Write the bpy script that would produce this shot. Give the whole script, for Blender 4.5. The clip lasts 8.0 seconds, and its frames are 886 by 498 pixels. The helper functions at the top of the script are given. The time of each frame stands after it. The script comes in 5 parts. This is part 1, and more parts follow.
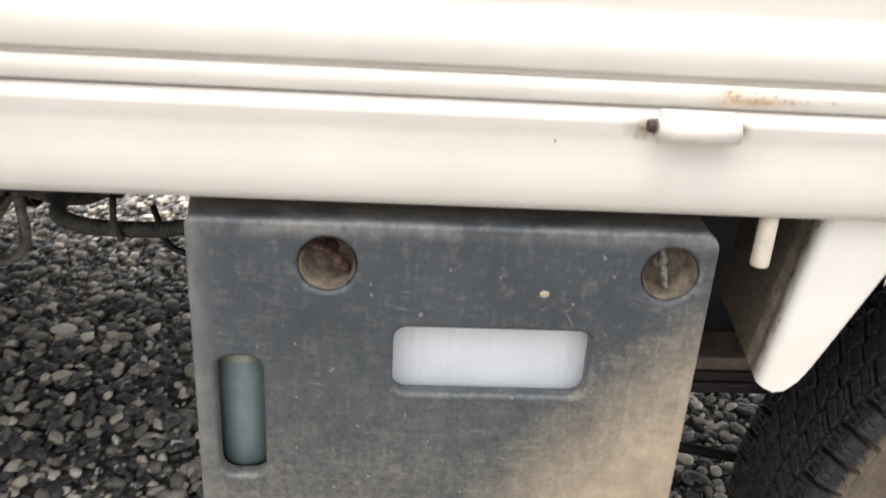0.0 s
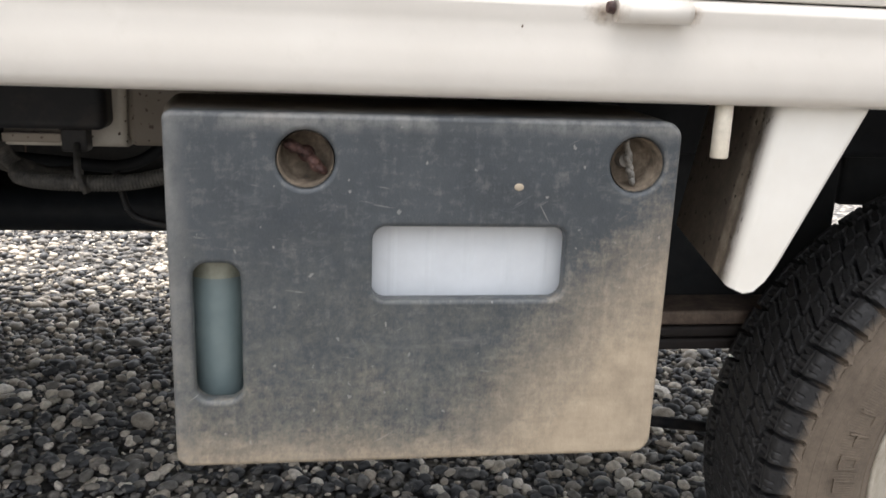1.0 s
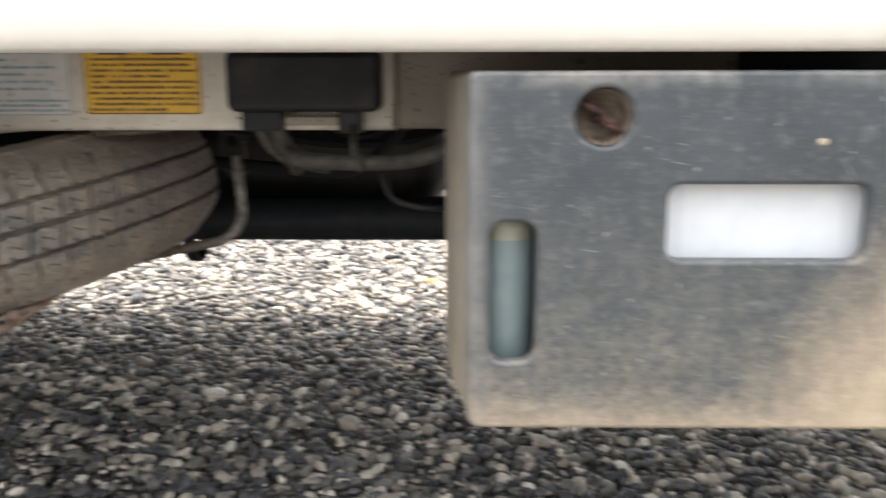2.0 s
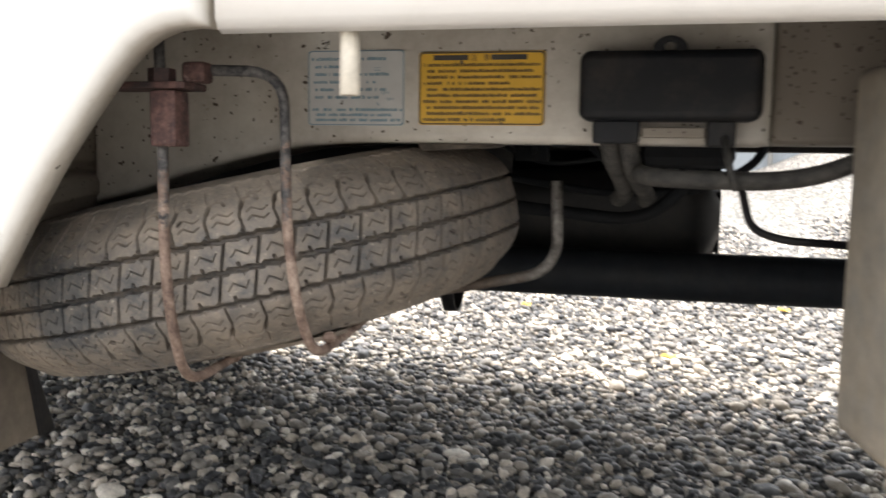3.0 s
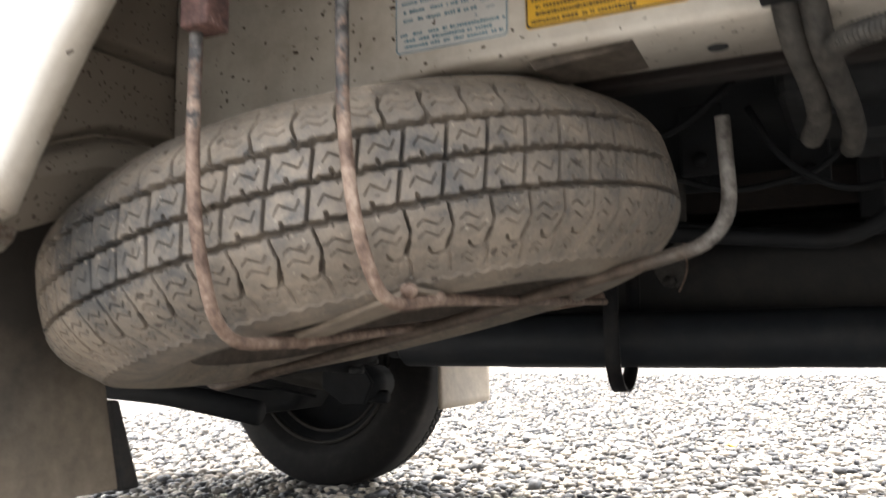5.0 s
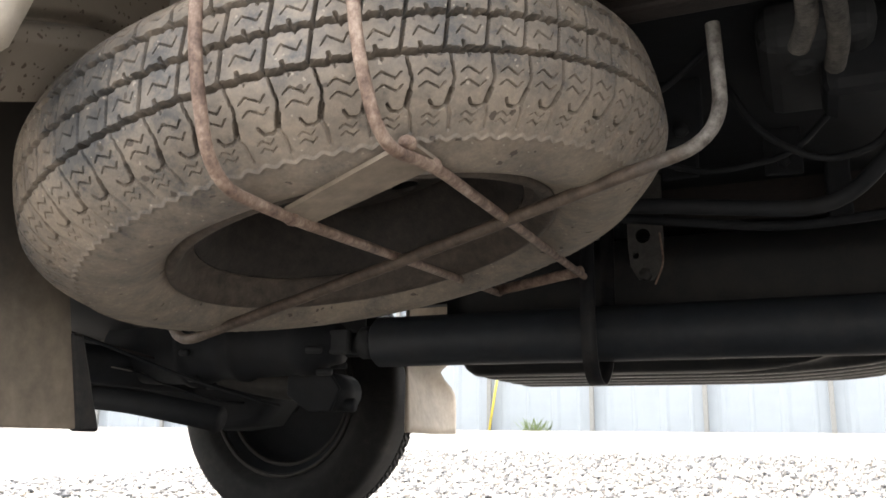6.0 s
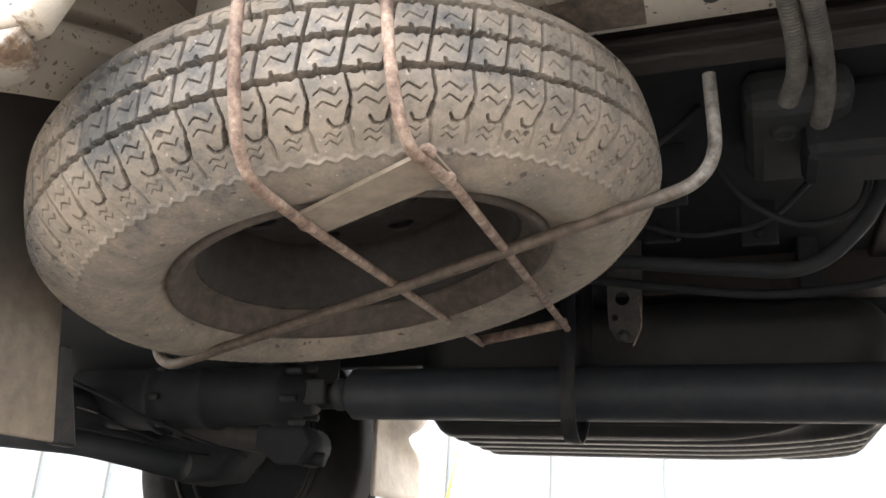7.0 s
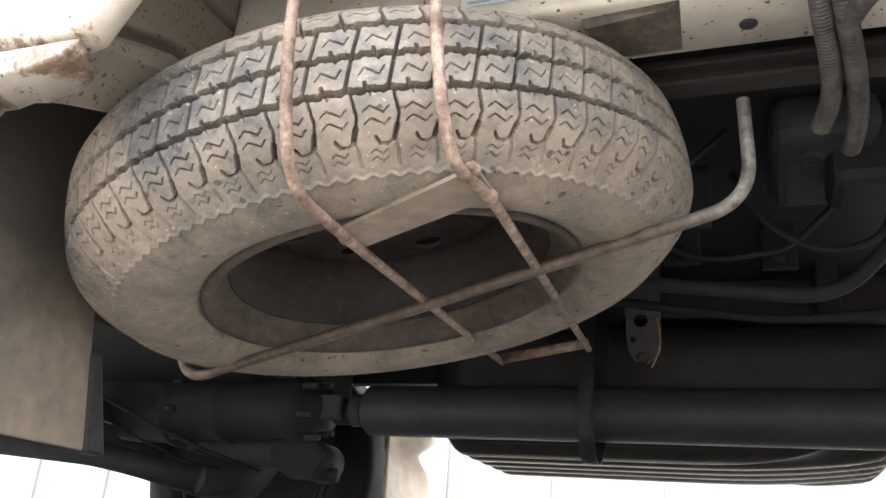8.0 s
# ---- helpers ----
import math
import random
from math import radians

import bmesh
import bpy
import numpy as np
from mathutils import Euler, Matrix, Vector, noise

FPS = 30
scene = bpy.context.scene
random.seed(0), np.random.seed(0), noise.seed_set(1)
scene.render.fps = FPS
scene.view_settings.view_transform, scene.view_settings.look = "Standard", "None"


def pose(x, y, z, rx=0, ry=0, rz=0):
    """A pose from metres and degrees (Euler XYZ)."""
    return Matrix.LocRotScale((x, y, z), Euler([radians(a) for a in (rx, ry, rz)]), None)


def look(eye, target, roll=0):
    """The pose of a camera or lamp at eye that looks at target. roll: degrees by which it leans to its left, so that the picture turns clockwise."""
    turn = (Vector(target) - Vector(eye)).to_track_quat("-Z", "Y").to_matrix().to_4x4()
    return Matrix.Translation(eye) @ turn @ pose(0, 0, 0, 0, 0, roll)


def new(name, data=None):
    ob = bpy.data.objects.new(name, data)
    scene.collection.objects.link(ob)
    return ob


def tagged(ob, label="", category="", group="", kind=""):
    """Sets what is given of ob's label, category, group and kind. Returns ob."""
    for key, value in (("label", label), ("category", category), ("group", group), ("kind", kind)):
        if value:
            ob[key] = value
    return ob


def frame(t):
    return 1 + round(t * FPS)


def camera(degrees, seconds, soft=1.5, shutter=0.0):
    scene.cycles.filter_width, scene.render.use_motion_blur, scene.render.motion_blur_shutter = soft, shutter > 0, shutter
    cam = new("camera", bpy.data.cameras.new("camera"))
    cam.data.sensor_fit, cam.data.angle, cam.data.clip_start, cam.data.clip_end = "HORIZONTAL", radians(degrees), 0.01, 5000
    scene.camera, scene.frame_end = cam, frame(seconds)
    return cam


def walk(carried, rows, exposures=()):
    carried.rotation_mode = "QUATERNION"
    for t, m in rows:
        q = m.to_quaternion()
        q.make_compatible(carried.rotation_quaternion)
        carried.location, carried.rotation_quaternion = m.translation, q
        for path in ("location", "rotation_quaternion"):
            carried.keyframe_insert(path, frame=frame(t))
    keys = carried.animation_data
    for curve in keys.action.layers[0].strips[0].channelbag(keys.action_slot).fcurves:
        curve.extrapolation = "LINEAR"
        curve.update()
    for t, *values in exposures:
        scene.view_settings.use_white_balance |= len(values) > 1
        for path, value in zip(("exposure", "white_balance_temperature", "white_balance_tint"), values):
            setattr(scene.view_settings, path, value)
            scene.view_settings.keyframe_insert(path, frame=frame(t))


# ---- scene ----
cam = camera(56.0, 8.0, shutter=0.5)
PATH = [
    (0, (0.074, 0.1, 0.74), (0.203, 1.932, -0.052), 3.5),
    (0.5, (0.052, 0.077, 0.638), (0.291, 1.978, 0.063), 3.0),
    (1, (0.048, 0.045, 0.597), (0.326, 1.962, 0.097), 2.2),
    (1.5, (0.015, 0.029, 0.558), (0.234, 1.963, 0.098), 1.0),
    (2, (-0.062, 0.036, 0.541), (-0.097, 1.994, 0.135), -0.1),
    (2.2, (-0.094, 0.044, 0.536), (-0.254, 2.001, 0.158), 0.0),
    (3.3, (-0.231, 0.146, 0.472), (-0.747, 2.072, 0.318), 1.1),
    (3.5, (-0.233, 0.169, 0.473), (-0.796, 2.085, 0.351), 1.1),
    (4, (-0.215, 0.2, 0.47), (-0.976, 2.049, 0.404), 0.2),
    (4.5, (-0.206, 0.264, 0.412), (-1.11, 2.047, 0.496), 0.1),
    (5, (-0.207, 0.288, 0.311), (-1.095, 2.066, 0.535), -0.6),
    (5.2, (-0.213, 0.296, 0.276), (-1.07, 2.083, 0.545), -1.2),
    (6.3, (-0.246, 0.307, 0.149), (-1.009, 2.08, 0.673), 1.9),
    (6.5, (-0.25, 0.303, 0.135), (-0.998, 2.067, 0.711), 2.5),
    (7, (-0.264, 0.294, 0.121), (-0.952, 2.053, 0.779), 3.5),
    (7.5, (-0.276, 0.283, 0.116), (-0.952, 2.035, 0.805), 4.3),
    (8, (-0.285, 0.28, 0.115), (-0.975, 2.022, 0.817), 4.8),
]
EXPOSURES = [(t, e, k, 10) for t, e, k in ((0.0, 2.08, 6850), (0.5, 2.06, 6750), (1.0, 1.90, 6650), (1.5, 2.14, 6650), (2.0, 2.55, 6850), (3.5, 2.31, 6600), (4.0, 2.10, 6400), (4.5, 2.72, 6550), (5.0, 3.0, 6750), (6.3, 3.32, 6750), (6.7, 3.60, 6750), (7.2, 3.95, 6700), (8.0, 3.95, 6600))]
walk(cam, [(t, look(eye, target, roll)) for t, eye, target, roll in PATH], EXPOSURES)

# ---- world and light: a bright overcast day ----
SUN_DIR = Vector((-0.12, 0.07, 0.96)).normalized()
world = bpy.data.worlds.new("overcast_sky")
scene.world = world
world.use_nodes = True
wn = world.node_tree.nodes
sky = wn.new("ShaderNodeTexSky")
sky.sky_type, sky.sun_disc = "NISHITA", False
sky.sun_elevation = math.asin(SUN_DIR.z)
sky.sun_rotation = math.atan2(SUN_DIR.x, SUN_DIR.y)
sky.dust_density, sky.air_density, sky.ozone_density = 6.0, 1.2, 1.0
grey = wn.new("ShaderNodeHueSaturation")
grey.inputs["Saturation"].default_value = 0.25
world.node_tree.links.new(sky.outputs[0], grey.inputs["Color"])
world.node_tree.links.new(grey.outputs[0], wn["Background"].inputs["Color"])
wn["Background"].inputs["Strength"].default_value = 0.145
sun_data = bpy.data.lights.new("sun", "SUN")
sun_data.energy, sun_data.angle, sun_data.color = 0.5, radians(22), (1.0, 0.96, 0.9)
sun = new("sun", sun_data)
sun.matrix_world = look((0, 0, 0), -SUN_DIR)


# ---- materials ----
class Nodes:
    def __init__(self, name):
        self.mat = bpy.data.materials.new(name)
        self.mat.use_nodes = True
        self.tree = self.mat.node_tree
        self.bsdf = self.tree.nodes["Principled BSDF"]
        self.coord = self.add("ShaderNodeTexCoord").outputs["Object"]

    def add(self, kind, **values):
        node = self.tree.nodes.new(kind)
        for key, value in values.items():
            if key in node.inputs:
                node.inputs[key].default_value = value
        return node

    def link(self, a, b):
        self.tree.links.new(a, b)

    def noise(self, scale, detail=4.0, rough=0.6, coord=None):
        node = self.add("ShaderNodeTexNoise", Scale=scale, Detail=detail, Roughness=rough)
        self.link(coord or self.coord, node.inputs["Vector"])
        return node.outputs["Fac"]

    def ramp(self, fac, *stops):
        node = self.tree.nodes.new("ShaderNodeValToRGB")
        elements = node.color_ramp.elements
        while len(elements) < len(stops):
            elements.new(0.5)
        for element, (place, colour) in zip(elements, stops):
            element.position = place
            element.color = (*colour, 1) if isinstance(colour, tuple) else (colour, colour, colour, 1)
        self.link(fac, node.inputs["Fac"])
        return node.outputs["Color"]

    def mix(self, fac, a, b, mode="MIX"):
        node = self.tree.nodes.new("ShaderNodeMix")
        node.data_type, node.blend_type = "RGBA", mode
        for value, slot in ((fac, 0), (a, 6), (b, 7)):
            if isinstance(value, tuple):
                node.inputs[slot].default_value = (*value, 1)
            elif isinstance(value, (int, float)):
                node.inputs[slot].default_value = value if slot == 0 else (value, value, value, 1)
            else:
                self.link(value, node.inputs[slot])
        return node.outputs[2]

    def math(self, kind, a, b=0.0, c=None):
        node = self.tree.nodes.new("ShaderNodeMath")
        node.operation = kind
        for n, value in enumerate((a, b) if c is None else (a, b, c)):
            if isinstance(value, (int, float)):
                node.inputs[n].default_value = value
            else:
                self.link(value, node.inputs[n])
        return node.outputs[0]

    def axis(self, name):
        node = self.tree.nodes.new("ShaderNodeSeparateXYZ")
        self.link(self.coord, node.inputs[0])
        return node.outputs[name]

    def done(self, colour, rough=0.5, metal=0.0, bump=None, depth=0.001, strength=0.5, spec=0.5):
        slots = self.bsdf.inputs
        for value, slot in ((colour, slots["Base Color"]), (rough, slots["Roughness"]), (metal, slots["Metallic"])):
            if isinstance(value, tuple):
                slot.default_value = (*value, 1)
            elif isinstance(value, (int, float)):
                slot.default_value = value
            else:
                self.link(value, slot)
        slots["Specular IOR Level"].default_value = spec
        if bump is not None:
            node = self.add("ShaderNodeBump", Strength=strength, Distance=depth)
            self.link(bump, node.inputs["Height"])
            self.link(node.outputs[0], slots["Normal"])
        return self.mat


def specks(m, scale, amount, size=0.12):
    """A mask of small scattered spots: 1 on a spot."""
    vor = m.add("ShaderNodeTexVoronoi", Scale=scale, Randomness=1.0)
    warp = m.add("ShaderNodeTexNoise", Scale=scale * 1.4, Detail=2.0)
    m.link(m.coord, warp.inputs["Vector"])
    add = m.add("ShaderNodeVectorMath")
    add.operation = "MULTIPLY_ADD"
    m.link(warp.outputs["Color"], add.inputs[0])
    add.inputs[1].default_value = (0.9 / scale,) * 3
    m.link(m.coord, add.inputs[2])
    m.link(add.outputs[0], vor.inputs["Vector"])
    near = m.math("LESS_THAN", vor.outputs["Distance"], size)
    sep = m.tree.nodes.new("ShaderNodeSeparateColor")
    m.link(vor.outputs["Color"], sep.inputs[0])
    return m.math("MULTIPLY", near, m.math("LESS_THAN", sep.outputs[0], amount))


def make_paint():
    """White paint, with a brown stain round the hinge's end and orange rust creeping along the seam above it."""
    m = Nodes("white_paint")
    base = m.ramp(m.noise(6, 5), (0.35, (0.580, 0.548, 0.508)), (0.7, (0.645, 0.615, 0.575)))
    base = m.mix(m.ramp(m.noise(34, 6, 0.75), (0.55, 0.0), (0.80, 0.28)), base, (0.47, 0.44, 0.39))
    x, z = m.axis("X"), m.axis("Z")
    ragged = m.math("MULTIPLY", m.math("SUBTRACT", m.noise(120, 6, 0.8), 0.5), 1.5)

    def blot(cx, cz, wide, high):
        dx = m.math("DIVIDE", m.math("SUBTRACT", x, cx), wide)
        dz = m.math("DIVIDE", m.math("SUBTRACT", z, cz), high)
        away = m.math("SQRT", m.math("ADD", m.math("MULTIPLY", dx, dx), m.math("MULTIPLY", dz, dz)))
        return m.math("ADD", m.math("SUBTRACT", 1.0, away), ragged)

    hinge = m.math("MAXIMUM", blot(0.2245, 0.6145, 0.014, 0.010), blot(0.2850, 0.6145, 0.008, 0.008))
    col = m.mix(m.ramp(hinge, (0.0, 0.0), (0.9, 0.85)), base, m.ramp(m.noise(200, 4), (0.35, (0.13, 0.088, 0.058)), (0.65, (0.36, 0.28, 0.20))))
    seam = m.math("MAXIMUM", blot(0.2900, 0.6315, 0.040, 0.006), blot(0.2790, 0.6335, 0.012, 0.010))
    col = m.mix(m.ramp(seam, (0.05, 0.0), (1.0, 0.80)), col, m.ramp(m.noise(150, 5, 0.8), (0.35, (0.38, 0.22, 0.10)), (0.65, (0.66, 0.50, 0.30))))
    spot = specks(m, 26, 0.05, 0.03)
    return m.done(m.mix(spot, col, (0.10, 0.07, 0.05)), 0.28, bump=m.noise(400, 2), depth=0.0002, strength=0.15)


def make_cab_paint():
    """White paint, chipped and rust-stained along the lower edge of the cab."""
    m = Nodes("cab_paint")
    base = m.ramp(m.noise(6, 5), (0.35, (0.655, 0.632, 0.592)), (0.7, (0.73, 0.71, 0.672)))
    edge = m.math("MULTIPLY", m.math("SUBTRACT", 0.420, m.axis("Z")), 20)
    inward = m.math("MULTIPLY", m.math("SUBTRACT", m.axis("Y"), 0.590), 45)
    worn = m.math("ADD", m.math("MAXIMUM", edge, inward), m.math("MULTIPLY", m.math("SUBTRACT", m.noise(45, 7, 0.8), 0.5), 2.6))
    film = m.mix(m.ramp(worn, (0.1, 0.0), (0.9, 0.75)), base, m.ramp(m.noise(80, 5), (0.3, (0.24, 0.17, 0.11)), (0.7, (0.42, 0.35, 0.27))))
    band = m.math("ADD", m.math("MULTIPLY", m.math("SUBTRACT", m.axis("Y"), 0.5825), 130), m.math("MULTIPLY", m.math("SUBTRACT", m.noise(30, 5, 0.7), 0.5), 1.0))
    film = m.mix(m.ramp(band, (0.0, 0.0), (0.9, 0.62)), film, m.ramp(m.noise(55, 5), (0.3, (0.33, 0.285, 0.225)), (0.7, (0.47, 0.42, 0.345))))
    rust = m.ramp(worn, (0.75, 0.0), (0.95, 0.9))
    film = m.mix(rust, film, m.ramp(m.noise(170, 4), (0.3, (0.08, 0.052, 0.036)), (0.7, (0.20, 0.13, 0.085))))
    spot = m.math("MAXIMUM", specks(m, 55, 0.15, 0.085), m.math("MULTIPLY", specks(m, 130, 0.16, 0.2), m.ramp(worn, (-0.4, 0.0), (0.1, 1.0))))
    return m.done(m.mix(spot, film, (0.08, 0.055, 0.04)), 0.35, bump=m.noise(300, 3), depth=0.0003, strength=0.2)


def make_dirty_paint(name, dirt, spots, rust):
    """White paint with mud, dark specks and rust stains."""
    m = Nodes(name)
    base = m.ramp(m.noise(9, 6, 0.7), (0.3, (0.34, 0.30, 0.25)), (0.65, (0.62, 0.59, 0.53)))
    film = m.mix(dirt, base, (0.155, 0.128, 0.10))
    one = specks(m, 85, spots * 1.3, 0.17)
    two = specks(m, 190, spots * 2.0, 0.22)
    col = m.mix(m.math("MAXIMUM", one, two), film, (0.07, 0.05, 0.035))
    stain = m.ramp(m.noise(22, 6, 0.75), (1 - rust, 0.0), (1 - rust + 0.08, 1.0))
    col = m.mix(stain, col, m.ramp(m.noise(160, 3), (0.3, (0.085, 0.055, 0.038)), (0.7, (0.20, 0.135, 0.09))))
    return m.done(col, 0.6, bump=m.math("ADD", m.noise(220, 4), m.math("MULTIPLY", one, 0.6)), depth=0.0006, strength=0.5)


def make_cover():
    """Dark blue-grey moulded plastic with chalky edges, fine cross-hatched wear and tan dust towards its lower rear corner."""
    m = Nodes("cover_plastic")
    x, z = m.axis("X"), m.axis("Z")

    def stretched(scale, sx, sz, turn=0):
        node = m.add("ShaderNodeMapping")
        node.inputs["Rotation"].default_value = (0, radians(turn), 0)
        node.inputs["Scale"].default_value = (sx, 1, sz)
        m.link(m.coord, node.inputs["Vector"])
        return m.noise(scale, 5, 0.7, node.outputs[0])

    def centred(value, gain):
        return m.math("MULTIPLY", m.math("SUBTRACT", value, 0.5), gain)

    weave = m.math("MULTIPLY", m.math("ADD", stretched(170, 0.16, 1), stretched(170, 1, 0.16)), 0.5)
    base = m.ramp(m.noise(11, 6, 0.7), (0.3, (0.028, 0.035, 0.043)), (0.7, (0.052, 0.061, 0.071)))
    grain = m.math("ADD", m.math("MULTIPLY", m.noise(55, 7, 0.8), 0.5), m.math("MULTIPLY", m.noise(210, 5, 0.85), 0.5))
    film = m.math("MULTIPLY", m.ramp(z, (0.31, 0.56), (0.40, 0.33), (0.48, 0.04)), m.ramp(grain, (0.43, 0.06), (0.58, 1.0)))
    base = m.mix(film, base, m.ramp(m.noise(16, 5), (0.35, (0.150, 0.150, 0.128)), (0.65, (0.205, 0.195, 0.160))))
    pale = m.ramp(m.math("ADD", m.math("MULTIPLY", weave, 0.5), m.math("MULTIPLY", m.noise(120, 7, 0.85), 0.5)), (0.51, 0.0), (0.66, 0.44))
    top = m.math("MULTIPLY", m.ramp(z, (0.5305, 0.0), (0.5400, 1.0)), m.ramp(m.math("ADD", m.noise(38, 5, 0.7), centred(weave, 0.5)), (0.40, 0.10), (0.64, 0.75)))
    left = m.math("MULTIPLY", m.ramp(m.math("MULTIPLY", x, -1.0), (0.0385, 0.0), (0.0520, 1.0)), m.ramp(m.noise(45, 5, 0.7), (0.3, 0.15), (0.65, 0.6)))
    scratch = None
    for turn, scale, cut in ((58, 22, 0.735), (-30, 26, 0.735), (8, 30, 0.74)):
        node = m.add("ShaderNodeMapping")
        node.vector_type = "TEXTURE"
        node.inputs["Rotation"].default_value = (0, radians(turn), 0)
        node.inputs["Scale"].default_value = (1, 1, 0.06)
        m.link(m.coord, node.inputs["Vector"])
        one = m.ramp(m.noise(scale, 3, 0.6, node.outputs[0]), (cut - 0.045, 0.0), (cut + 0.03, 0.75))
        scratch = one if scratch is None else m.math("MAXIMUM", scratch, one)
    smear = m.ramp(stretched(18, 1, 3.5, 32), (0.60, 0.0), (0.78, 0.38))
    worn = m.math("MAXIMUM", m.math("MAXIMUM", pale, top), m.math("MAXIMUM", m.math("MAXIMUM", left, scratch), smear))
    worn = m.math("MAXIMUM", worn, m.math("MULTIPLY", specks(m, 120, 0.17, 0.14), 0.75))
    col = m.mix(worn, base, m.ramp(m.noise(20, 4), (0.35, (0.20, 0.205, 0.205)), (0.65, (0.26, 0.25, 0.235))))
    slope = m.math("ADD", m.math("SUBTRACT", m.math("MULTIPLY", x, 1.12), z), 0.196)
    rough_edge = m.math("ADD", m.math("ADD", centred(weave, 0.9), centred(m.noise(30, 7, 0.8), 1.6)), centred(m.noise(190, 5, 0.85), 1.6))
    corner = m.math("ADD", m.math("MULTIPLY", slope, 8.5), m.math("MULTIPLY", rough_edge, 0.55))
    low = m.math("ADD", m.math("MULTIPLY", m.math("SUBTRACT", 0.330, z), 24), m.math("MULTIPLY", rough_edge, 0.7))
    dust = m.ramp(m.math("MAXIMUM", corner, low), (-0.25, 0.0), (0.5, 0.40), (1.4, 0.86))
    fleck = m.ramp(m.math("ADD", rough_edge, m.math("MULTIPLY", m.math("SUBTRACT", 0.42, z), 6.0)), (0.35, 0.0), (1.7, 0.26))
    dust = m.math("MAXIMUM", dust, m.math("MULTIPLY", fleck, m.ramp(z, (0.40, 1.0), (0.47, 0.12))))
    side = m.ramp(m.math("SUBTRACT", m.axis("Y"), 0.604), (0.0, 0.0), (0.012, 0.55))
    dust = m.math("MAXIMUM", dust, m.math("MULTIPLY", side, m.ramp(m.noise(50, 5), (0.3, 0.5), (0.6, 1.0))))
    tan = m.ramp(m.math("ADD", m.math("MULTIPLY", m.noise(70, 5), 0.6), m.math("MULTIPLY", weave, 0.4)), (0.3, (0.285, 0.228, 0.165)), (0.7, (0.48, 0.39, 0.283)))
    return m.done(m.mix(dust, col, tan), m.math("MULTIPLY_ADD", dust, 0.35, 0.45), bump=m.math("ADD", m.noise(700, 3), weave), depth=0.0005, strength=0.5)


def make_rubber(name, dark, dusty, amount, scale=14):
    m = Nodes(name)
    dust = m.ramp(m.math("ADD", m.math("MULTIPLY", m.noise(scale, 6, 0.7), 0.7), m.math("MULTIPLY", m.noise(scale * 7, 4, 0.7), 0.3)), (0.62 - amount * 0.5, 0.0), (0.72 - amount * 0.3, 1.0))
    col = m.mix(dust, m.ramp(m.noise(60, 4), (0.3, dark), (0.7, tuple(c * 1.6 for c in dark))), m.ramp(m.noise(24, 5), (0.3, tuple(c * 0.75 for c in dusty)), (0.7, dusty)))
    return m.done(col, 0.75, bump=m.noise(350, 4), depth=0.0005, strength=0.4, spec=0.3)


def make_spare_rubber():
    """Grey rubber under patchy brown dust, with fine pale flecks and bare, slightly shiny spots."""
    m = Nodes("spare_rubber")
    field = m.math("ADD", m.math("MULTIPLY", m.noise(9, 6, 0.7), 0.52), m.math("ADD", m.math("MULTIPLY", m.noise(60, 6, 0.8), 0.26), m.math("MULTIPLY", m.noise(260, 5, 0.85), 0.22)))
    along = m.add("ShaderNodeVectorMath")
    along.operation = "DOT_PRODUCT"
    m.link(m.coord, along.inputs[0])
    along.inputs[1].default_value = (-0.2170, -0.0339, 0.9749)
    rib = m.ramp(m.math("ABSOLUTE", along.outputs["Value"]), (0.022, 0.0), (0.046, 1.0))
    field = m.math("ADD", field, m.math("MULTIPLY_ADD", rib, 0.060, -0.022))
    dust = m.ramp(field, (0.42, 0.0), (0.495, 0.55), (0.59, 1.0))
    bare = m.ramp(m.noise(70, 5), (0.3, (0.050, 0.051, 0.053)), (0.7, (0.108, 0.105, 0.102)))
    tan = m.ramp(m.math("ADD", m.math("MULTIPLY", m.noise(22, 6, 0.7), 0.6), m.math("MULTIPLY", m.noise(190, 4, 0.8), 0.4)), (0.3, (0.160, 0.133, 0.108)), (0.7, (0.345, 0.290, 0.232)))
    col = m.mix(dust, bare, tan)
    col = m.mix(m.math("MULTIPLY", specks(m, 210, 0.14, 0.2), 0.7), col, (0.36, 0.32, 0.27))
    col = m.mix(m.math("MULTIPLY", specks(m, 95, 0.12, 0.22), 0.75), col, (0.045, 0.036, 0.03))
    return m.done(col, m.math("MULTIPLY_ADD", dust, 0.28, 0.52), bump=m.math("ADD", m.noise(320, 5, 0.7), m.math("MULTIPLY", field, 1.5)), depth=0.0007, strength=0.5, spec=0.35)


def make_rust(name, dark, light, metal=0.2, rough=0.7):
    m = Nodes(name)
    mask = m.ramp(m.noise(70, 6, 0.75), (0.35, dark), (0.55, tuple((a + b) / 2 for a, b in zip(dark, light))), (0.72, light))
    return m.done(mask, rough, metal, bump=m.noise(260, 5, 0.7), depth=0.001, strength=0.6)


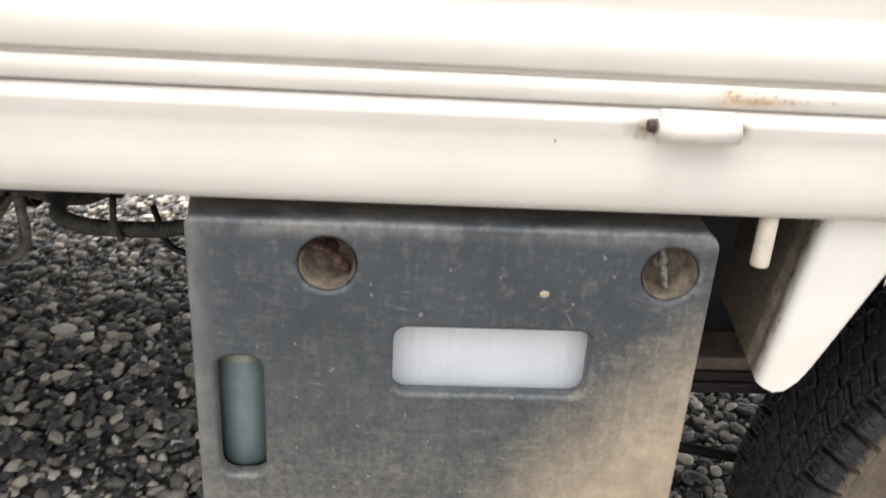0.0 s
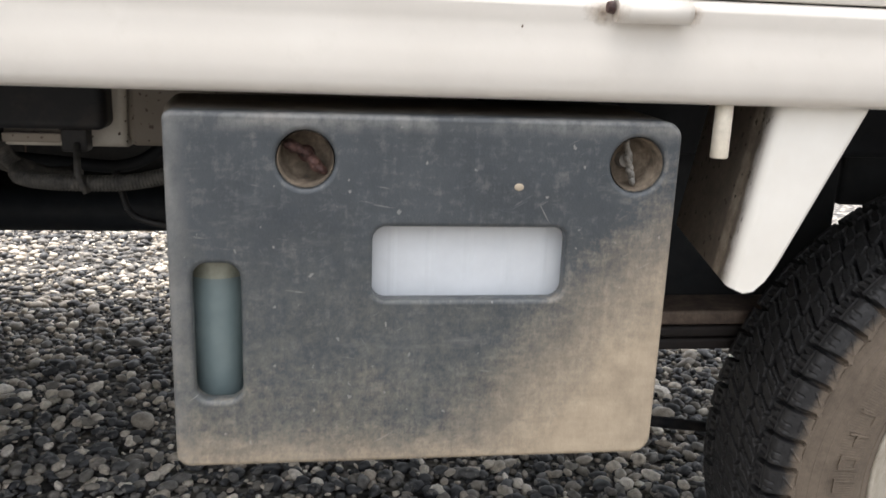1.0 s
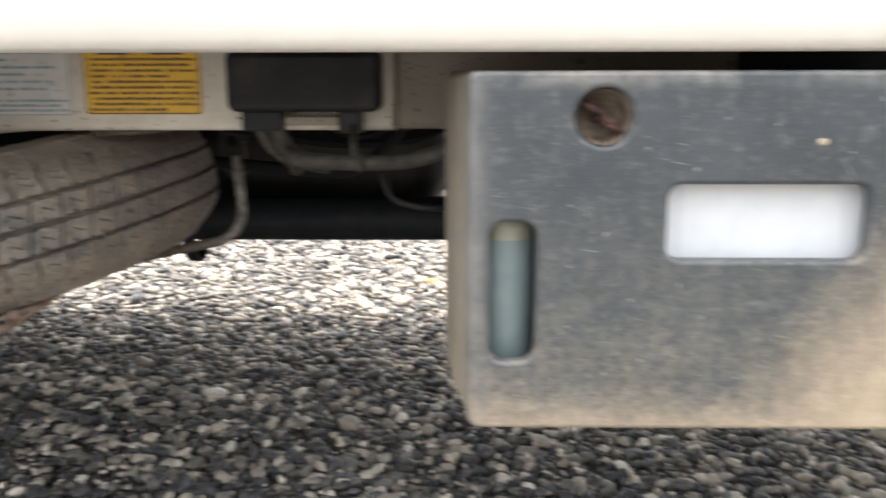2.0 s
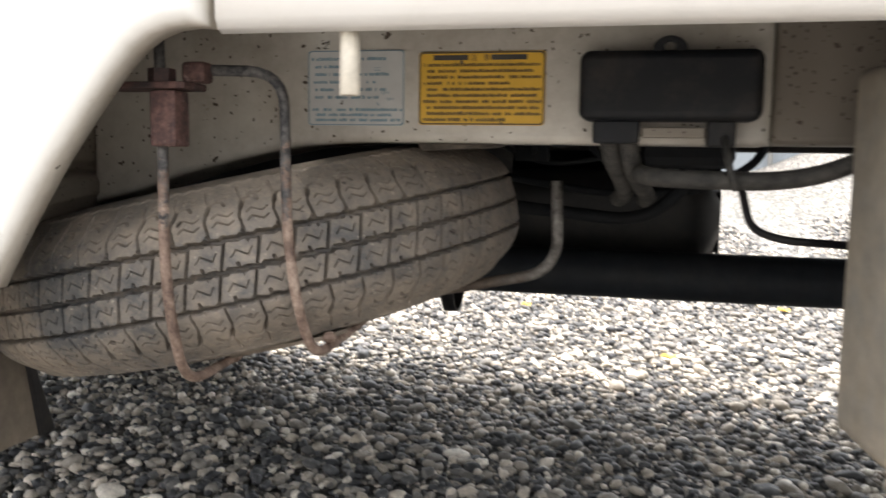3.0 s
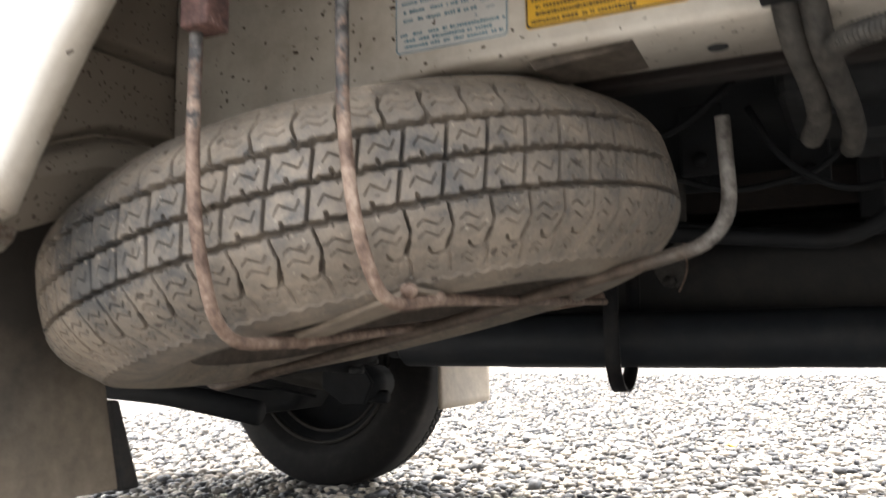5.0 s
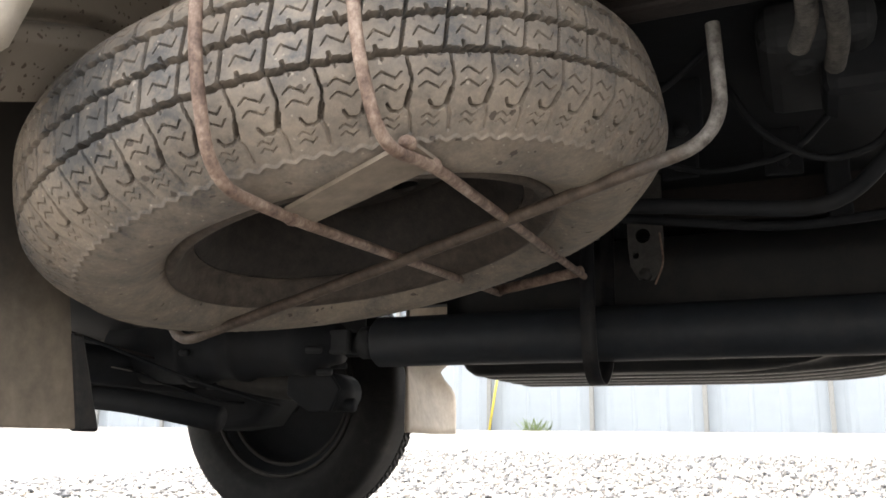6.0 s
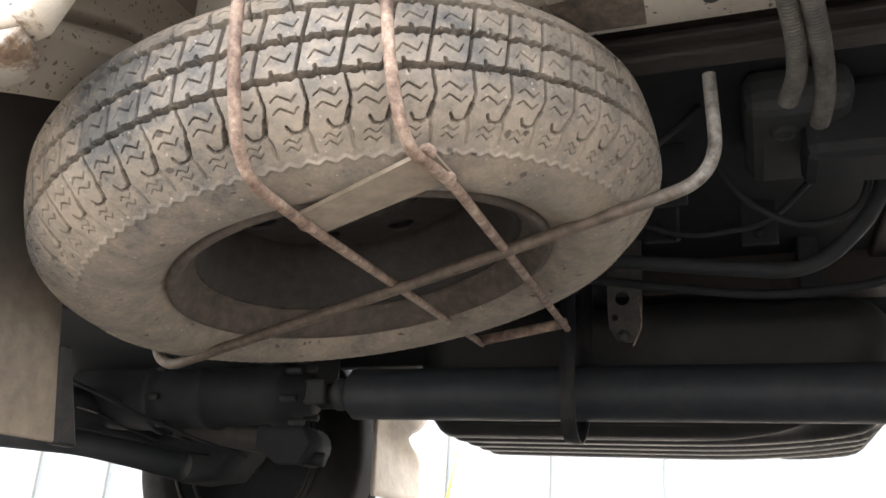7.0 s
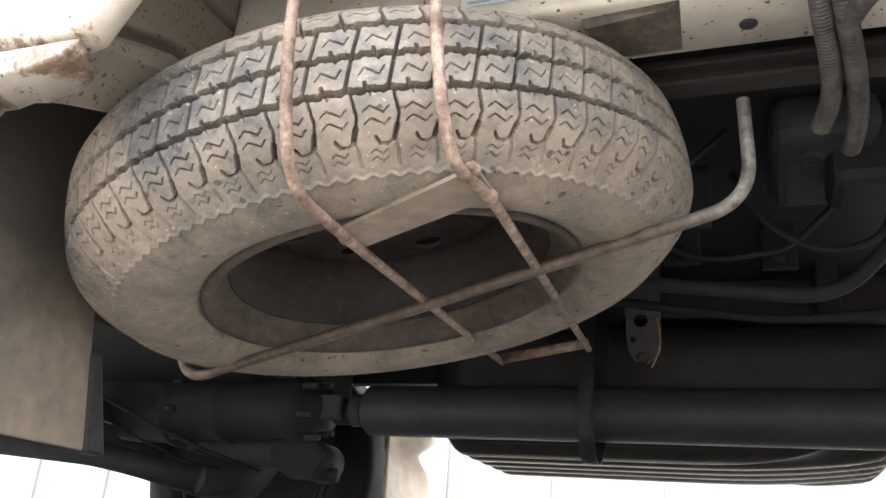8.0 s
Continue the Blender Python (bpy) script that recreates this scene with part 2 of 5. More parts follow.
def make_flaking():
    """Dark red-brown rust with black crust, and pale scuffs where it has been knocked."""
    m = Nodes("red_rust")
    crust = m.math("ADD", m.math("MULTIPLY", m.noise(32, 5, 0.7), 0.55), m.math("MULTIPLY", m.noise(150, 6, 0.8), 0.45))
    col = m.ramp(crust, (0.38, (0.012, 0.009, 0.009)), (0.50, (0.062, 0.030, 0.026)), (0.60, (0.135, 0.070, 0.058)), (0.72, (0.20, 0.125, 0.10)))
    scuff = m.math("MULTIPLY", m.ramp(m.noise(260, 4, 0.8), (0.58, 0.0), (0.68, 0.8)), m.ramp(m.noise(45, 4), (0.50, 0.0), (0.62, 1.0)))
    return m.done(m.mix(scuff, col, (0.36, 0.29, 0.25)), 0.7, 0.1, bump=crust, depth=0.002, strength=0.7)


def make_rod():
    """Rust-brown rod with the last black paint flaking off its upper length."""
    m = Nodes("rusty_rod")
    rust = m.ramp(m.noise(70, 6, 0.75), (0.35, (0.075, 0.046, 0.036)), (0.52, (0.21, 0.145, 0.112)), (0.68, (0.40, 0.315, 0.255)))
    paint = m.ramp(m.noise(160, 4, 0.7), (0.38, (0.016, 0.016, 0.019)), (0.66, (0.125, 0.118, 0.112)))
    left = m.ramp(m.math("ADD", m.math("MULTIPLY", m.math("SUBTRACT", m.axis("Z"), 0.435), 9), m.math("MULTIPLY", m.math("SUBTRACT", m.noise(42, 6, 0.8), 0.5), 2.4)), (0.10, 0.0), (0.35, 1.0))
    return m.done(m.mix(left, rust, paint), 0.65, 0.15, bump=m.math("ADD", m.noise(260, 5, 0.7), m.math("MULTIPLY", left, 0.5)), depth=0.001, strength=0.6)


def make_hook():
    m = Nodes("hook_rod")
    rust = m.ramp(m.noise(70, 6, 0.75), (0.35, (0.045, 0.033, 0.026)), (0.72, (0.145, 0.112, 0.088)))
    bare = m.ramp(m.noise(90, 5, 0.7), (0.35, (0.045, 0.038, 0.033)), (0.65, (0.205, 0.192, 0.176)))
    end = m.ramp(m.math("ADD", m.math("MULTIPLY", m.math("ADD", m.axis("X"), 0.36), 12), m.math("SUBTRACT", m.noise(40, 4), 0.5)), (0.2, 0.0), (0.8, 1.0))
    return m.done(m.mix(end, rust, bare), 0.6, 0.15, bump=m.noise(260, 5, 0.7), depth=0.001, strength=0.5)


def make_black(name, colour, rough=0.45, dust=0.3, metal=0.0, spec=0.3):
    m = Nodes(name)
    film = m.ramp(m.noise(18, 6, 0.75), (0.45, 0.0), (0.8, dust))
    base = m.ramp(m.noise(40, 4), (0.3, tuple(c * 0.7 for c in colour)), (0.7, colour))
    return m.done(m.mix(film, base, (0.16, 0.13, 0.10)), rough, metal, bump=m.noise(300, 3), depth=0.0004, strength=0.3, spec=spec)


def make_plain(name, colour, rough=0.5, spread=0.12, scale=60, metal=0.0):
    m = Nodes(name)
    col = m.ramp(m.noise(scale, 5, 0.7), (0.3, tuple(c * (1 - spread) for c in colour)), (0.7, tuple(min(c * (1 + spread), 1) for c in colour)))
    return m.done(col, rough, metal)


def make_label(name, colour):
    m = Nodes(name)
    base = m.ramp(m.noise(40, 5), (0.3, tuple(c * 0.85 for c in colour)), (0.7, colour))
    mud = m.math("MAXIMUM", specks(m, 120, 0.10, 0.22), m.ramp(m.noise(55, 6, 0.8), (0.66, 0.0), (0.74, 0.8)))
    return m.done(m.mix(mud, base, (0.10, 0.08, 0.06)), 0.45)


def make_stone():
    """Dark slate, grey and a few pale beige pebbles, each with its own tone, mottling and faint dust on top."""
    m = Nodes("gravel_stone")
    rnd = m.add("ShaderNodeNewGeometry").outputs["Random Per Island"]
    base = m.ramp(rnd, (0.0, (0.030, 0.032, 0.037)), (0.32, (0.080, 0.082, 0.087)), (0.55, (0.200, 0.187, 0.170)), (0.75, (0.40, 0.355, 0.300)), (0.88, (0.63, 0.555, 0.465)), (1.0, (0.84, 0.78, 0.70)))
    fine = m.ramp(m.noise(170, 6, 0.8), (0.3, 0.62), (0.7, 1.28))
    vein = m.ramp(m.noise(90, 3, 0.5), (0.60, 0.0), (0.66, 0.35))
    col = m.mix(vein, m.mix(1.0, base, fine, "MULTIPLY"), (0.42, 0.39, 0.35))
    return m.done(col, 0.52, bump=m.noise(420, 5, 0.7), depth=0.0008, strength=0.45)


def make_ground():
    m = Nodes("gravel_ground")
    vor = m.add("ShaderNodeTexVoronoi", Scale=48.0)
    m.link(m.coord, vor.inputs["Vector"])
    sep = m.tree.nodes.new("ShaderNodeSeparateColor")
    m.link(vor.outputs["Color"], sep.inputs[0])
    base = m.ramp(sep.outputs[0], (0.0, (0.08, 0.078, 0.078)), (0.4, (0.17, 0.163, 0.155)), (0.75, (0.28, 0.26, 0.235)), (1.0, (0.48, 0.45, 0.40)))
    # Cell rims multiplied darker, painting shade between the pebbles.
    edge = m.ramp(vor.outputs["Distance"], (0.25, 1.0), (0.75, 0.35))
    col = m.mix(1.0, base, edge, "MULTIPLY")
    height = m.math("SUBTRACT", 1.0, vor.outputs["Distance"])
    return m.done(col, 0.75, bump=height, depth=0.012, strength=0.8)


def make_road_tyre(centre):
    """Black tread rubber; brown dust on the flank below the lugs, knurled band for the lettering."""
    m = Nodes("road_tyre")
    dx, dz = m.math("SUBTRACT", m.axis("X"), centre[0]), m.math("SUBTRACT", m.axis("Z"), centre[2])
    r = m.math("SQRT", m.math("ADD", m.math("MULTIPLY", dx, dx), m.math("MULTIPLY", dz, dz)))
    low = m.math("ADD", m.math("MULTIPLY", m.math("SUBTRACT", 0.2585, r), 130), m.math("MULTIPLY", m.math("SUBTRACT", m.noise(90, 6, 0.8), 0.5), 2.6))
    tread = m.ramp(m.noise(110, 5, 0.75), (0.35, (0.008, 0.008, 0.009)), (0.55, (0.016, 0.016, 0.0175)), (0.75, (0.046, 0.045, 0.044)))
    # Block tops greyed as wear; the grooves left darker also paint in their shade.
    worn = m.math("MULTIPLY", m.ramp(r, (0.2672, 0.0), (0.2698, 1.0)), m.ramp(m.noise(240, 5, 0.8), (0.35, 0.15), (0.62, 0.8)))
    tread = m.mix(worn, tread, (0.038, 0.037, 0.037))
    flank = m.ramp(m.math("ADD", m.math("MULTIPLY", m.noise(30, 6, 0.7), 0.6), m.math("MULTIPLY", m.noise(200, 4, 0.8), 0.4)), (0.35, (0.085, 0.067, 0.052)), (0.65, (0.165, 0.131, 0.100)))
    band = m.math("MULTIPLY", m.math("GREATER_THAN", r, 0.190), m.math("LESS_THAN", r, 0.2155))
    knurl = m.math("MULTIPLY", band, m.math("SINE", m.math("MULTIPLY", m.math("ARCTAN2", dz, dx), 560)))
    height = m.math("ADD", m.noise(350, 4), m.math("MULTIPLY", knurl, 0.5))
    return m.done(m.mix(m.ramp(low, (0.0, 0.0), (1.0, 0.95)), tread, flank), 0.58, bump=height, depth=0.0007, strength=0.5, spec=0.35)


def make_mudflap():
    m = Nodes("mudflap_rubber")
    x = m.noise(10, 6, 0.7)
    low = m.math("ADD", m.math("MULTIPLY", m.math("SUBTRACT", 0.36, m.axis("Z")), 3.2), m.math("SUBTRACT", x, 0.5))
    dust = m.ramp(low, (0.05, 0.10), (0.6, 0.72))
    col = m.mix(dust, (0.035, 0.033, 0.032), m.ramp(m.noise(70, 5), (0.3, (0.21, 0.17, 0.125)), (0.7, (0.31, 0.255, 0.195))))
    return m.done(col, 0.8, bump=m.noise(200, 4), depth=0.0006, strength=0.4)


def make_bottle():
    """A translucent coolant bottle: blue-green up to the level of the liquid, pale above."""
    m = Nodes("bottle_plastic")
    level = m.math("GREATER_THAN", m.axis("Z"), 0.428)
    wet = m.ramp(m.noise(30, 4), (0.3, (0.17, 0.225, 0.235)), (0.7, (0.23, 0.295, 0.305)))
    return m.done(m.mix(level, wet, m.ramp(m.noise(60, 4), (0.35, (0.22, 0.22, 0.17)), (0.65, (0.38, 0.39, 0.32)))), 0.35)


PAINT = make_paint()
CAB_PAINT = make_cab_paint()
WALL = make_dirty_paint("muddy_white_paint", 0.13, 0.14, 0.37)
# Grimy copy of the beam paint, darkened further to put shade into its colour.
SHADED = make_dirty_paint("grimy_shaded_paint", 0.90, 0.24, 0.34)
PEG = make_plain("dusty_white_paint", (0.60, 0.545, 0.455), 0.4, 0.22, 50)
SILL = make_dirty_paint("rusty_sill_paint", 0.48, 0.26, 0.50)
COVER = make_cover()
SPARE = make_spare_rubber()
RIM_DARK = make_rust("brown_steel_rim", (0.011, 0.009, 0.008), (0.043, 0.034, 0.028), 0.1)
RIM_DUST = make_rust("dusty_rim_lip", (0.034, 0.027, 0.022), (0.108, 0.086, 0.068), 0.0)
RIM_PALE = make_rust("pale_steel_rim", (0.35, 0.31, 0.25), (0.50, 0.47, 0.41), 0.1, 0.5)
ROD = make_rod()
ROD_GREY = make_rust("grey_rod", (0.13, 0.12, 0.11), (0.30, 0.28, 0.25), 0.4, 0.55)
RED_RUST = make_flaking()
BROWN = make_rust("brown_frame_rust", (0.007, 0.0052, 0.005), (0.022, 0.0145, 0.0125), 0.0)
BLACK = make_black("black_plastic", (0.0090, 0.0102, 0.0130), 0.5, 0.20, 0.0, 0.25)
SHAFT = make_black("black_shaft_paint", (0.021, 0.0255, 0.032), 0.55, 0.10, 0.0, 0.25)
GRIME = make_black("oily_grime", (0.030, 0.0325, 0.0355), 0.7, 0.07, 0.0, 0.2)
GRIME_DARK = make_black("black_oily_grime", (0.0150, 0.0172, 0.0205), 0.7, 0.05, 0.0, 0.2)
SMALL_STEEL = make_rust("small_steel", (0.016, 0.0155, 0.015), (0.046, 0.042, 0.038), 0.1)
HOSE = make_rust("dusty_hose", (0.016, 0.0157, 0.0153), (0.088, 0.081, 0.071), 0.0)
TANK = make_black("tank_paint", (0.0130, 0.0140, 0.0155), 0.45, 0.12, 0.0, 0.3)
FLAP = make_mudflap()
PALE_FLAP = make_plain("pale_flap", (0.42, 0.36, 0.29), 0.7, 0.2, 30)
BATTERY = make_plain("battery_case", (0.655, 0.685, 0.725), 0.4, 0.05, 25)
BOTTLE = make_bottle()
YELLOW = make_label("yellow_label", (0.70, 0.41, 0.035))
WHITE_LABEL = make_label("white_label", (0.55, 0.55, 0.535))
INK = make_plain("black_ink", (0.05, 0.045, 0.04), 0.5, 0.2)
BLUE_INK = make_plain("blue_ink", (0.13, 0.235, 0.295), 0.5, 0.2)
STONE = make_stone()
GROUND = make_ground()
FENCE = make_plain("fence_sheet", (0.27, 0.30, 0.325), 0.45, 0.06, 3)
FENCE_POST = make_plain("fence_post", (0.20, 0.20, 0.19), 0.5, 0.15)
LEAF = make_plain("yellow_leaf", (0.62, 0.40, 0.04), 0.6, 0.2)
GRASS = make_plain("grass", (0.10, 0.14, 0.04), 0.7, 0.3)


# ---- mesh helpers ----
def mesh_of(verts, faces, smooth=True):
    me = bpy.data.meshes.new("part")
    me.from_pydata([tuple(v) for v in verts], [], [tuple(f) for f in faces])
    me.validate()
    me.update()
    if smooth:
        me.polygons.foreach_set("use_smooth", [True] * len(me.polygons))
    return me


def grid_mesh(points, wrap_u=False, wrap_v=False, smooth=True):
    """A mesh from an array of places, nu x nv x 3."""
    nu, nv, _ = points.shape
    iu, iv = np.meshgrid(np.arange(nu if wrap_u else nu - 1), np.arange(nv if wrap_v else nv - 1), indexing="ij")
    iu, iv = iu.ravel(), iv.ravel()
    ju, jv = (iu + 1) % nu, (iv + 1) % nv
    quads = np.stack([iu * nv + iv, ju * nv + iv, ju * nv + jv, iu * nv + jv], 1).astype(np.int32)
    me = bpy.data.meshes.new("part")
    me.vertices.add(nu * nv)
    me.vertices.foreach_set("co", points.reshape(-1).astype(np.float32))
    me.loops.add(quads.size)
    me.loops.foreach_set("vertex_index", quads.ravel())
    me.polygons.add(len(quads))
    me.polygons.foreach_set("loop_start", np.arange(len(quads), dtype=np.int32) * 4)
    me.polygons.foreach_set("use_smooth", np.full(len(quads), smooth, dtype=bool))
    me.update(calc_edges=True)
    return me


def part(name, data, material, parent, label=""):
    """Links a bmesh or mesh as one object under a thing or a part."""
    if isinstance(data, bmesh.types.BMesh):
        me = bpy.data.meshes.new(name)
        data.to_mesh(me)
        data.free()
    else:
        me = data
    me.name = name
    if not me.materials:
        me.materials.append(material)
    ob = new(name, me)
    if parent is not None:
        ob.parent = parent
    if label:
        ob["label"] = label
    return ob


def thing(name, label, category, place=(0, 0, 0), group="", kind=""):
    ob = new(name)
    ob.location = place
    return tagged(ob, label, category, group, kind)


def box(x0, x1, y0, y1, z0, z1, bevel=0.0, segments=2, bm=None):
    bm = bm or bmesh.new()
    made = bmesh.ops.create_cube(bm, size=1.0)["verts"]
    bmesh.ops.scale(bm, vec=(x1 - x0, y1 - y0, z1 - z0), verts=made)
    bmesh.ops.translate(bm, vec=((x0 + x1) / 2, (y0 + y1) / 2, (z0 + z1) / 2), verts=made)
    if bevel:
        edges = list({e for v in made for e in v.link_edges})
        bmesh.ops.bevel(bm, geom=edges, offset=bevel, segments=segments, profile=0.5, affect="EDGES", clamp_overlap=True)
    return bm


def fillet(points, radius, steps=6):
    """The points of a bent line with its corners rounded."""
    pts = [Vector(p) for p in points]
    out = [pts[0]]
    for a, b, c in zip(pts, pts[1:], pts[2:]):
        u, v = (a - b), (c - b)
        r = min(radius, u.length * 0.45, v.length * 0.45)
        p, q = b + u.normalized() * r, b + v.normalized() * r
        for k in range(steps + 1):
            t = k / steps
            out.append((1 - t) ** 2 * p + 2 * t * (1 - t) * b + t * t * q)
    return out + [pts[-1]]


def tube(points, radius, sides=12, ribs=0.0, pitch=0.004):
    """A swept round bar or hose with closed ends; ribs: the height of its rings."""
    pts = [Vector(p) for p in points]
    if ribs:
        fine = [pts[0]]
        for a, b in zip(pts, pts[1:]):
            n = max(1, int((b - a).length / (pitch / 4)))
            fine += [a.lerp(b, (k + 1) / n) for k in range(n)]
        pts = fine
    rings, up, run = [], None, 0.0
    for k, p in enumerate(pts):
        way = (pts[min(k + 1, len(pts) - 1)] - pts[max(k - 1, 0)]).normalized()
        if up is None:
            up = way.orthogonal().normalized()
        up = (up - way * up.dot(way)).normalized()
        side = way.cross(up)
        if k:
            run += (p - pts[k - 1]).length
        r = radius + (ribs * math.sin(run / pitch * 2 * math.pi) if ribs else 0.0)
        rings.append([p + (up * math.cos(a) + side * math.sin(a)) * r for a in np.linspace(0, 2 * math.pi, sides, endpoint=False)])
    verts = [v for ring in rings for v in ring]
    faces = []
    for k in range(len(rings) - 1):
        for s in range(sides):
            t = (s + 1) % sides
            faces.append((k * sides + s, k * sides + t, (k + 1) * sides + t, (k + 1) * sides + s))
    faces.append(tuple(reversed(range(sides))))
    faces.append(tuple((len(rings) - 1) * sides + s for s in range(sides)))
    return mesh_of(verts, faces)


def extruded(profile, x0, x1, closed=False):
    """A sheet profile of (y, z) drawn along x, as a strip; closed: a solid bar with ends."""
    n = len(profile)
    verts = [(x, y, z) for x in (x0, x1) for y, z in profile]
    last = n if closed else n - 1
    faces = [(k, (k + 1) % n, n + (k + 1) % n, n + k) for k in range(last)]
    if closed:
        faces += [tuple(reversed(range(n))), tuple(range(n, 2 * n))]
    return mesh_of(verts, faces, smooth=False)


def solid_profile(outline, y0, y1, bevel=0.0, segments=3):
    """A plate with an outline of (x, z), from y0 to y1, its edges rounded."""
    bm = bmesh.new()
    front = [bm.verts.new((x, y0, z)) for x, z in outline]
    bm.faces.new(front)
    back = bmesh.ops.extrude_face_region(bm, geom=bm.faces[:])
    bmesh.ops.translate(bm, vec=(0, y1 - y0, 0), verts=[v for v in back["geom"] if isinstance(v, bmesh.types.BMVert)])
    bmesh.ops.recalc_face_normals(bm, faces=bm.faces[:])
    if bevel:
        edges = [e for e in bm.edges if all(abs(v.co.y - y0) < 1e-6 for v in e.verts)]
        bmesh.ops.bevel(bm, geom=edges, offset=bevel, segments=segments, profile=0.5, affect="EDGES", clamp_overlap=True)
    for f in bm.faces:
        f.smooth = len(f.verts) <= 4 and abs(f.normal.y) < 0.999
    return bm


def rounded_rect(x0, x1, z0, z1, r, steps=6):
    out = []
    for cx, cz, a0 in ((x1 - r, z1 - r, 0), (x0 + r, z1 - r, 90), (x0 + r, z0 + r, 180), (x1 - r, z0 + r, 270)):
        out += [(cx + r * math.cos(radians(a0 + 90 * k / steps)), cz + r * math.sin(radians(a0 + 90 * k / steps))) for k in range(steps + 1)]
    return out


def cornered(x0, x1, z0, z1, tr, tl, bl, br, steps=6):
    """A rectangle with a radius for each corner."""
    out = []
    for cx, cz, r, a0 in ((x1 - tr, z1 - tr, tr, 0), (x0 + tl, z1 - tl, tl, 90), (x0 + bl, z0 + bl, bl, 180), (x1 - br, z0 + br, br, 270)):
        out += [(cx + r * math.cos(radians(a0 + 90 * k / steps)), cz + r * math.sin(radians(a0 + 90 * k / steps))) for k in range(steps + 1)]
    return out


def circle(cx, cz, r, steps=32):
    return [(cx + r * math.cos(2 * math.pi * k / steps), cz + r * math.sin(2 * math.pi * k / steps)) for k in range(steps)]


def plate(outlines, y, depth, bevel):
    """A plate in the plane of x and z with rounded holes, its front at y and depth thick."""
    curve = bpy.data.curves.new("outline", "CURVE")
    curve.dimensions, curve.fill_mode = "2D", "BOTH"
    curve.extrude, curve.bevel_depth, curve.bevel_resolution = depth / 2 - bevel, bevel, 3
    for outline in outlines:
        spline = curve.splines.new("POLY")
        spline.points.add(len(outline) - 1)
        for p, (x, z) in zip(spline.points, outline):
            p.co = (x, z, 0, 1)
        spline.use_cyclic_u = True
    curve.offset = -bevel
    ob = new("outline", curve)
    me = bpy.data.meshes.new_from_object(ob.evaluated_get(bpy.context.evaluated_depsgraph_get()))
    bpy.data.objects.remove(ob)
    bpy.data.curves.remove(curve)
    me.transform(Matrix(((1, 0, 0, 0), (0, 0, 1, y + depth / 2), (0, 1, 0, 0), (0, 0, 0, 1))))
    bm = bmesh.new()
    bm.from_mesh(me)
    bmesh.ops.remove_doubles(bm, verts=bm.verts[:], dist=1e-5)
    bmesh.ops.recalc_face_normals(bm, faces=bm.faces[:])
    bm.to_mesh(me)
    bm.free()
    return me


def lathe(profile, centre, axis, steps=64):
    """A turned form: profile of (radius, height along the axis)."""
    n = Vector(axis).normalized()
    ex = (Vector((1, 0, 0)) - n * n.x)
    ex = ex.normalized() if ex.length > 0.1 else Vector((0, 0, 1))
    ey = n.cross(ex)
    c = np.array(centre)
    th = np.linspace(0, 2 * math.pi, steps, endpoint=False)
    ring = np.cos(th)[:, None] * np.array(ex) + np.sin(th)[:, None] * np.array(ey)
    pts = np.stack([c + ring * r + np.array(n) * h for r, h in profile], 1)
    return grid_mesh(pts, wrap_u=True)


def smooth_line(points, step):
    """A Catmull-Rom line through points, cut at even steps."""
    p = np.array(points, float)
    p = np.vstack([2 * p[0] - p[1], p, 2 * p[-1] - p[-2]])
    out = []
    for a, b, c, d in zip(p, p[1:], p[2:], p[3:]):
        for t in np.linspace(0, 1, 40, endpoint=False):
            out.append(0.5 * (2 * b + (c - a) * t + (2 * a - 5 * b + 4 * c - d) * t * t + (3 * b - a - 3 * c + d) * t ** 3))
    out = np.array(out + [p[-2]])
    run = np.r_[0, np.cumsum(np.linalg.norm(np.diff(out, axis=0), axis=1))]
    want = np.linspace(0, run[-1], max(4, int(run[-1] / step)))
    return np.stack([np.interp(want, run, out[:, k]) for k in range(2)], 1)


def stroke(u, s, pitch, points, width, depth, soft=0.00035):
    """The depth of a groove along a line of points in the repeat of a tread."""
    best = np.full(u.shape, 9.0)
    for (u0, s0), (u1, s1) in zip(points, points[1:]):
        for shift in (-pitch, 0.0, pitch):
            a, b = u - (u0 * pitch + shift), s - s0
            du, ds = (u1 - u0) * pitch, s1 - s0
            t = np.clip((a * du + b * ds) / (du * du + ds * ds + 1e-12), 0, 1)
            best = np.minimum(best, np.hypot(a - t * du, b - t * ds))
    return depth * np.clip((width / 2 + soft - best) / (2 * soft), 0, 1)


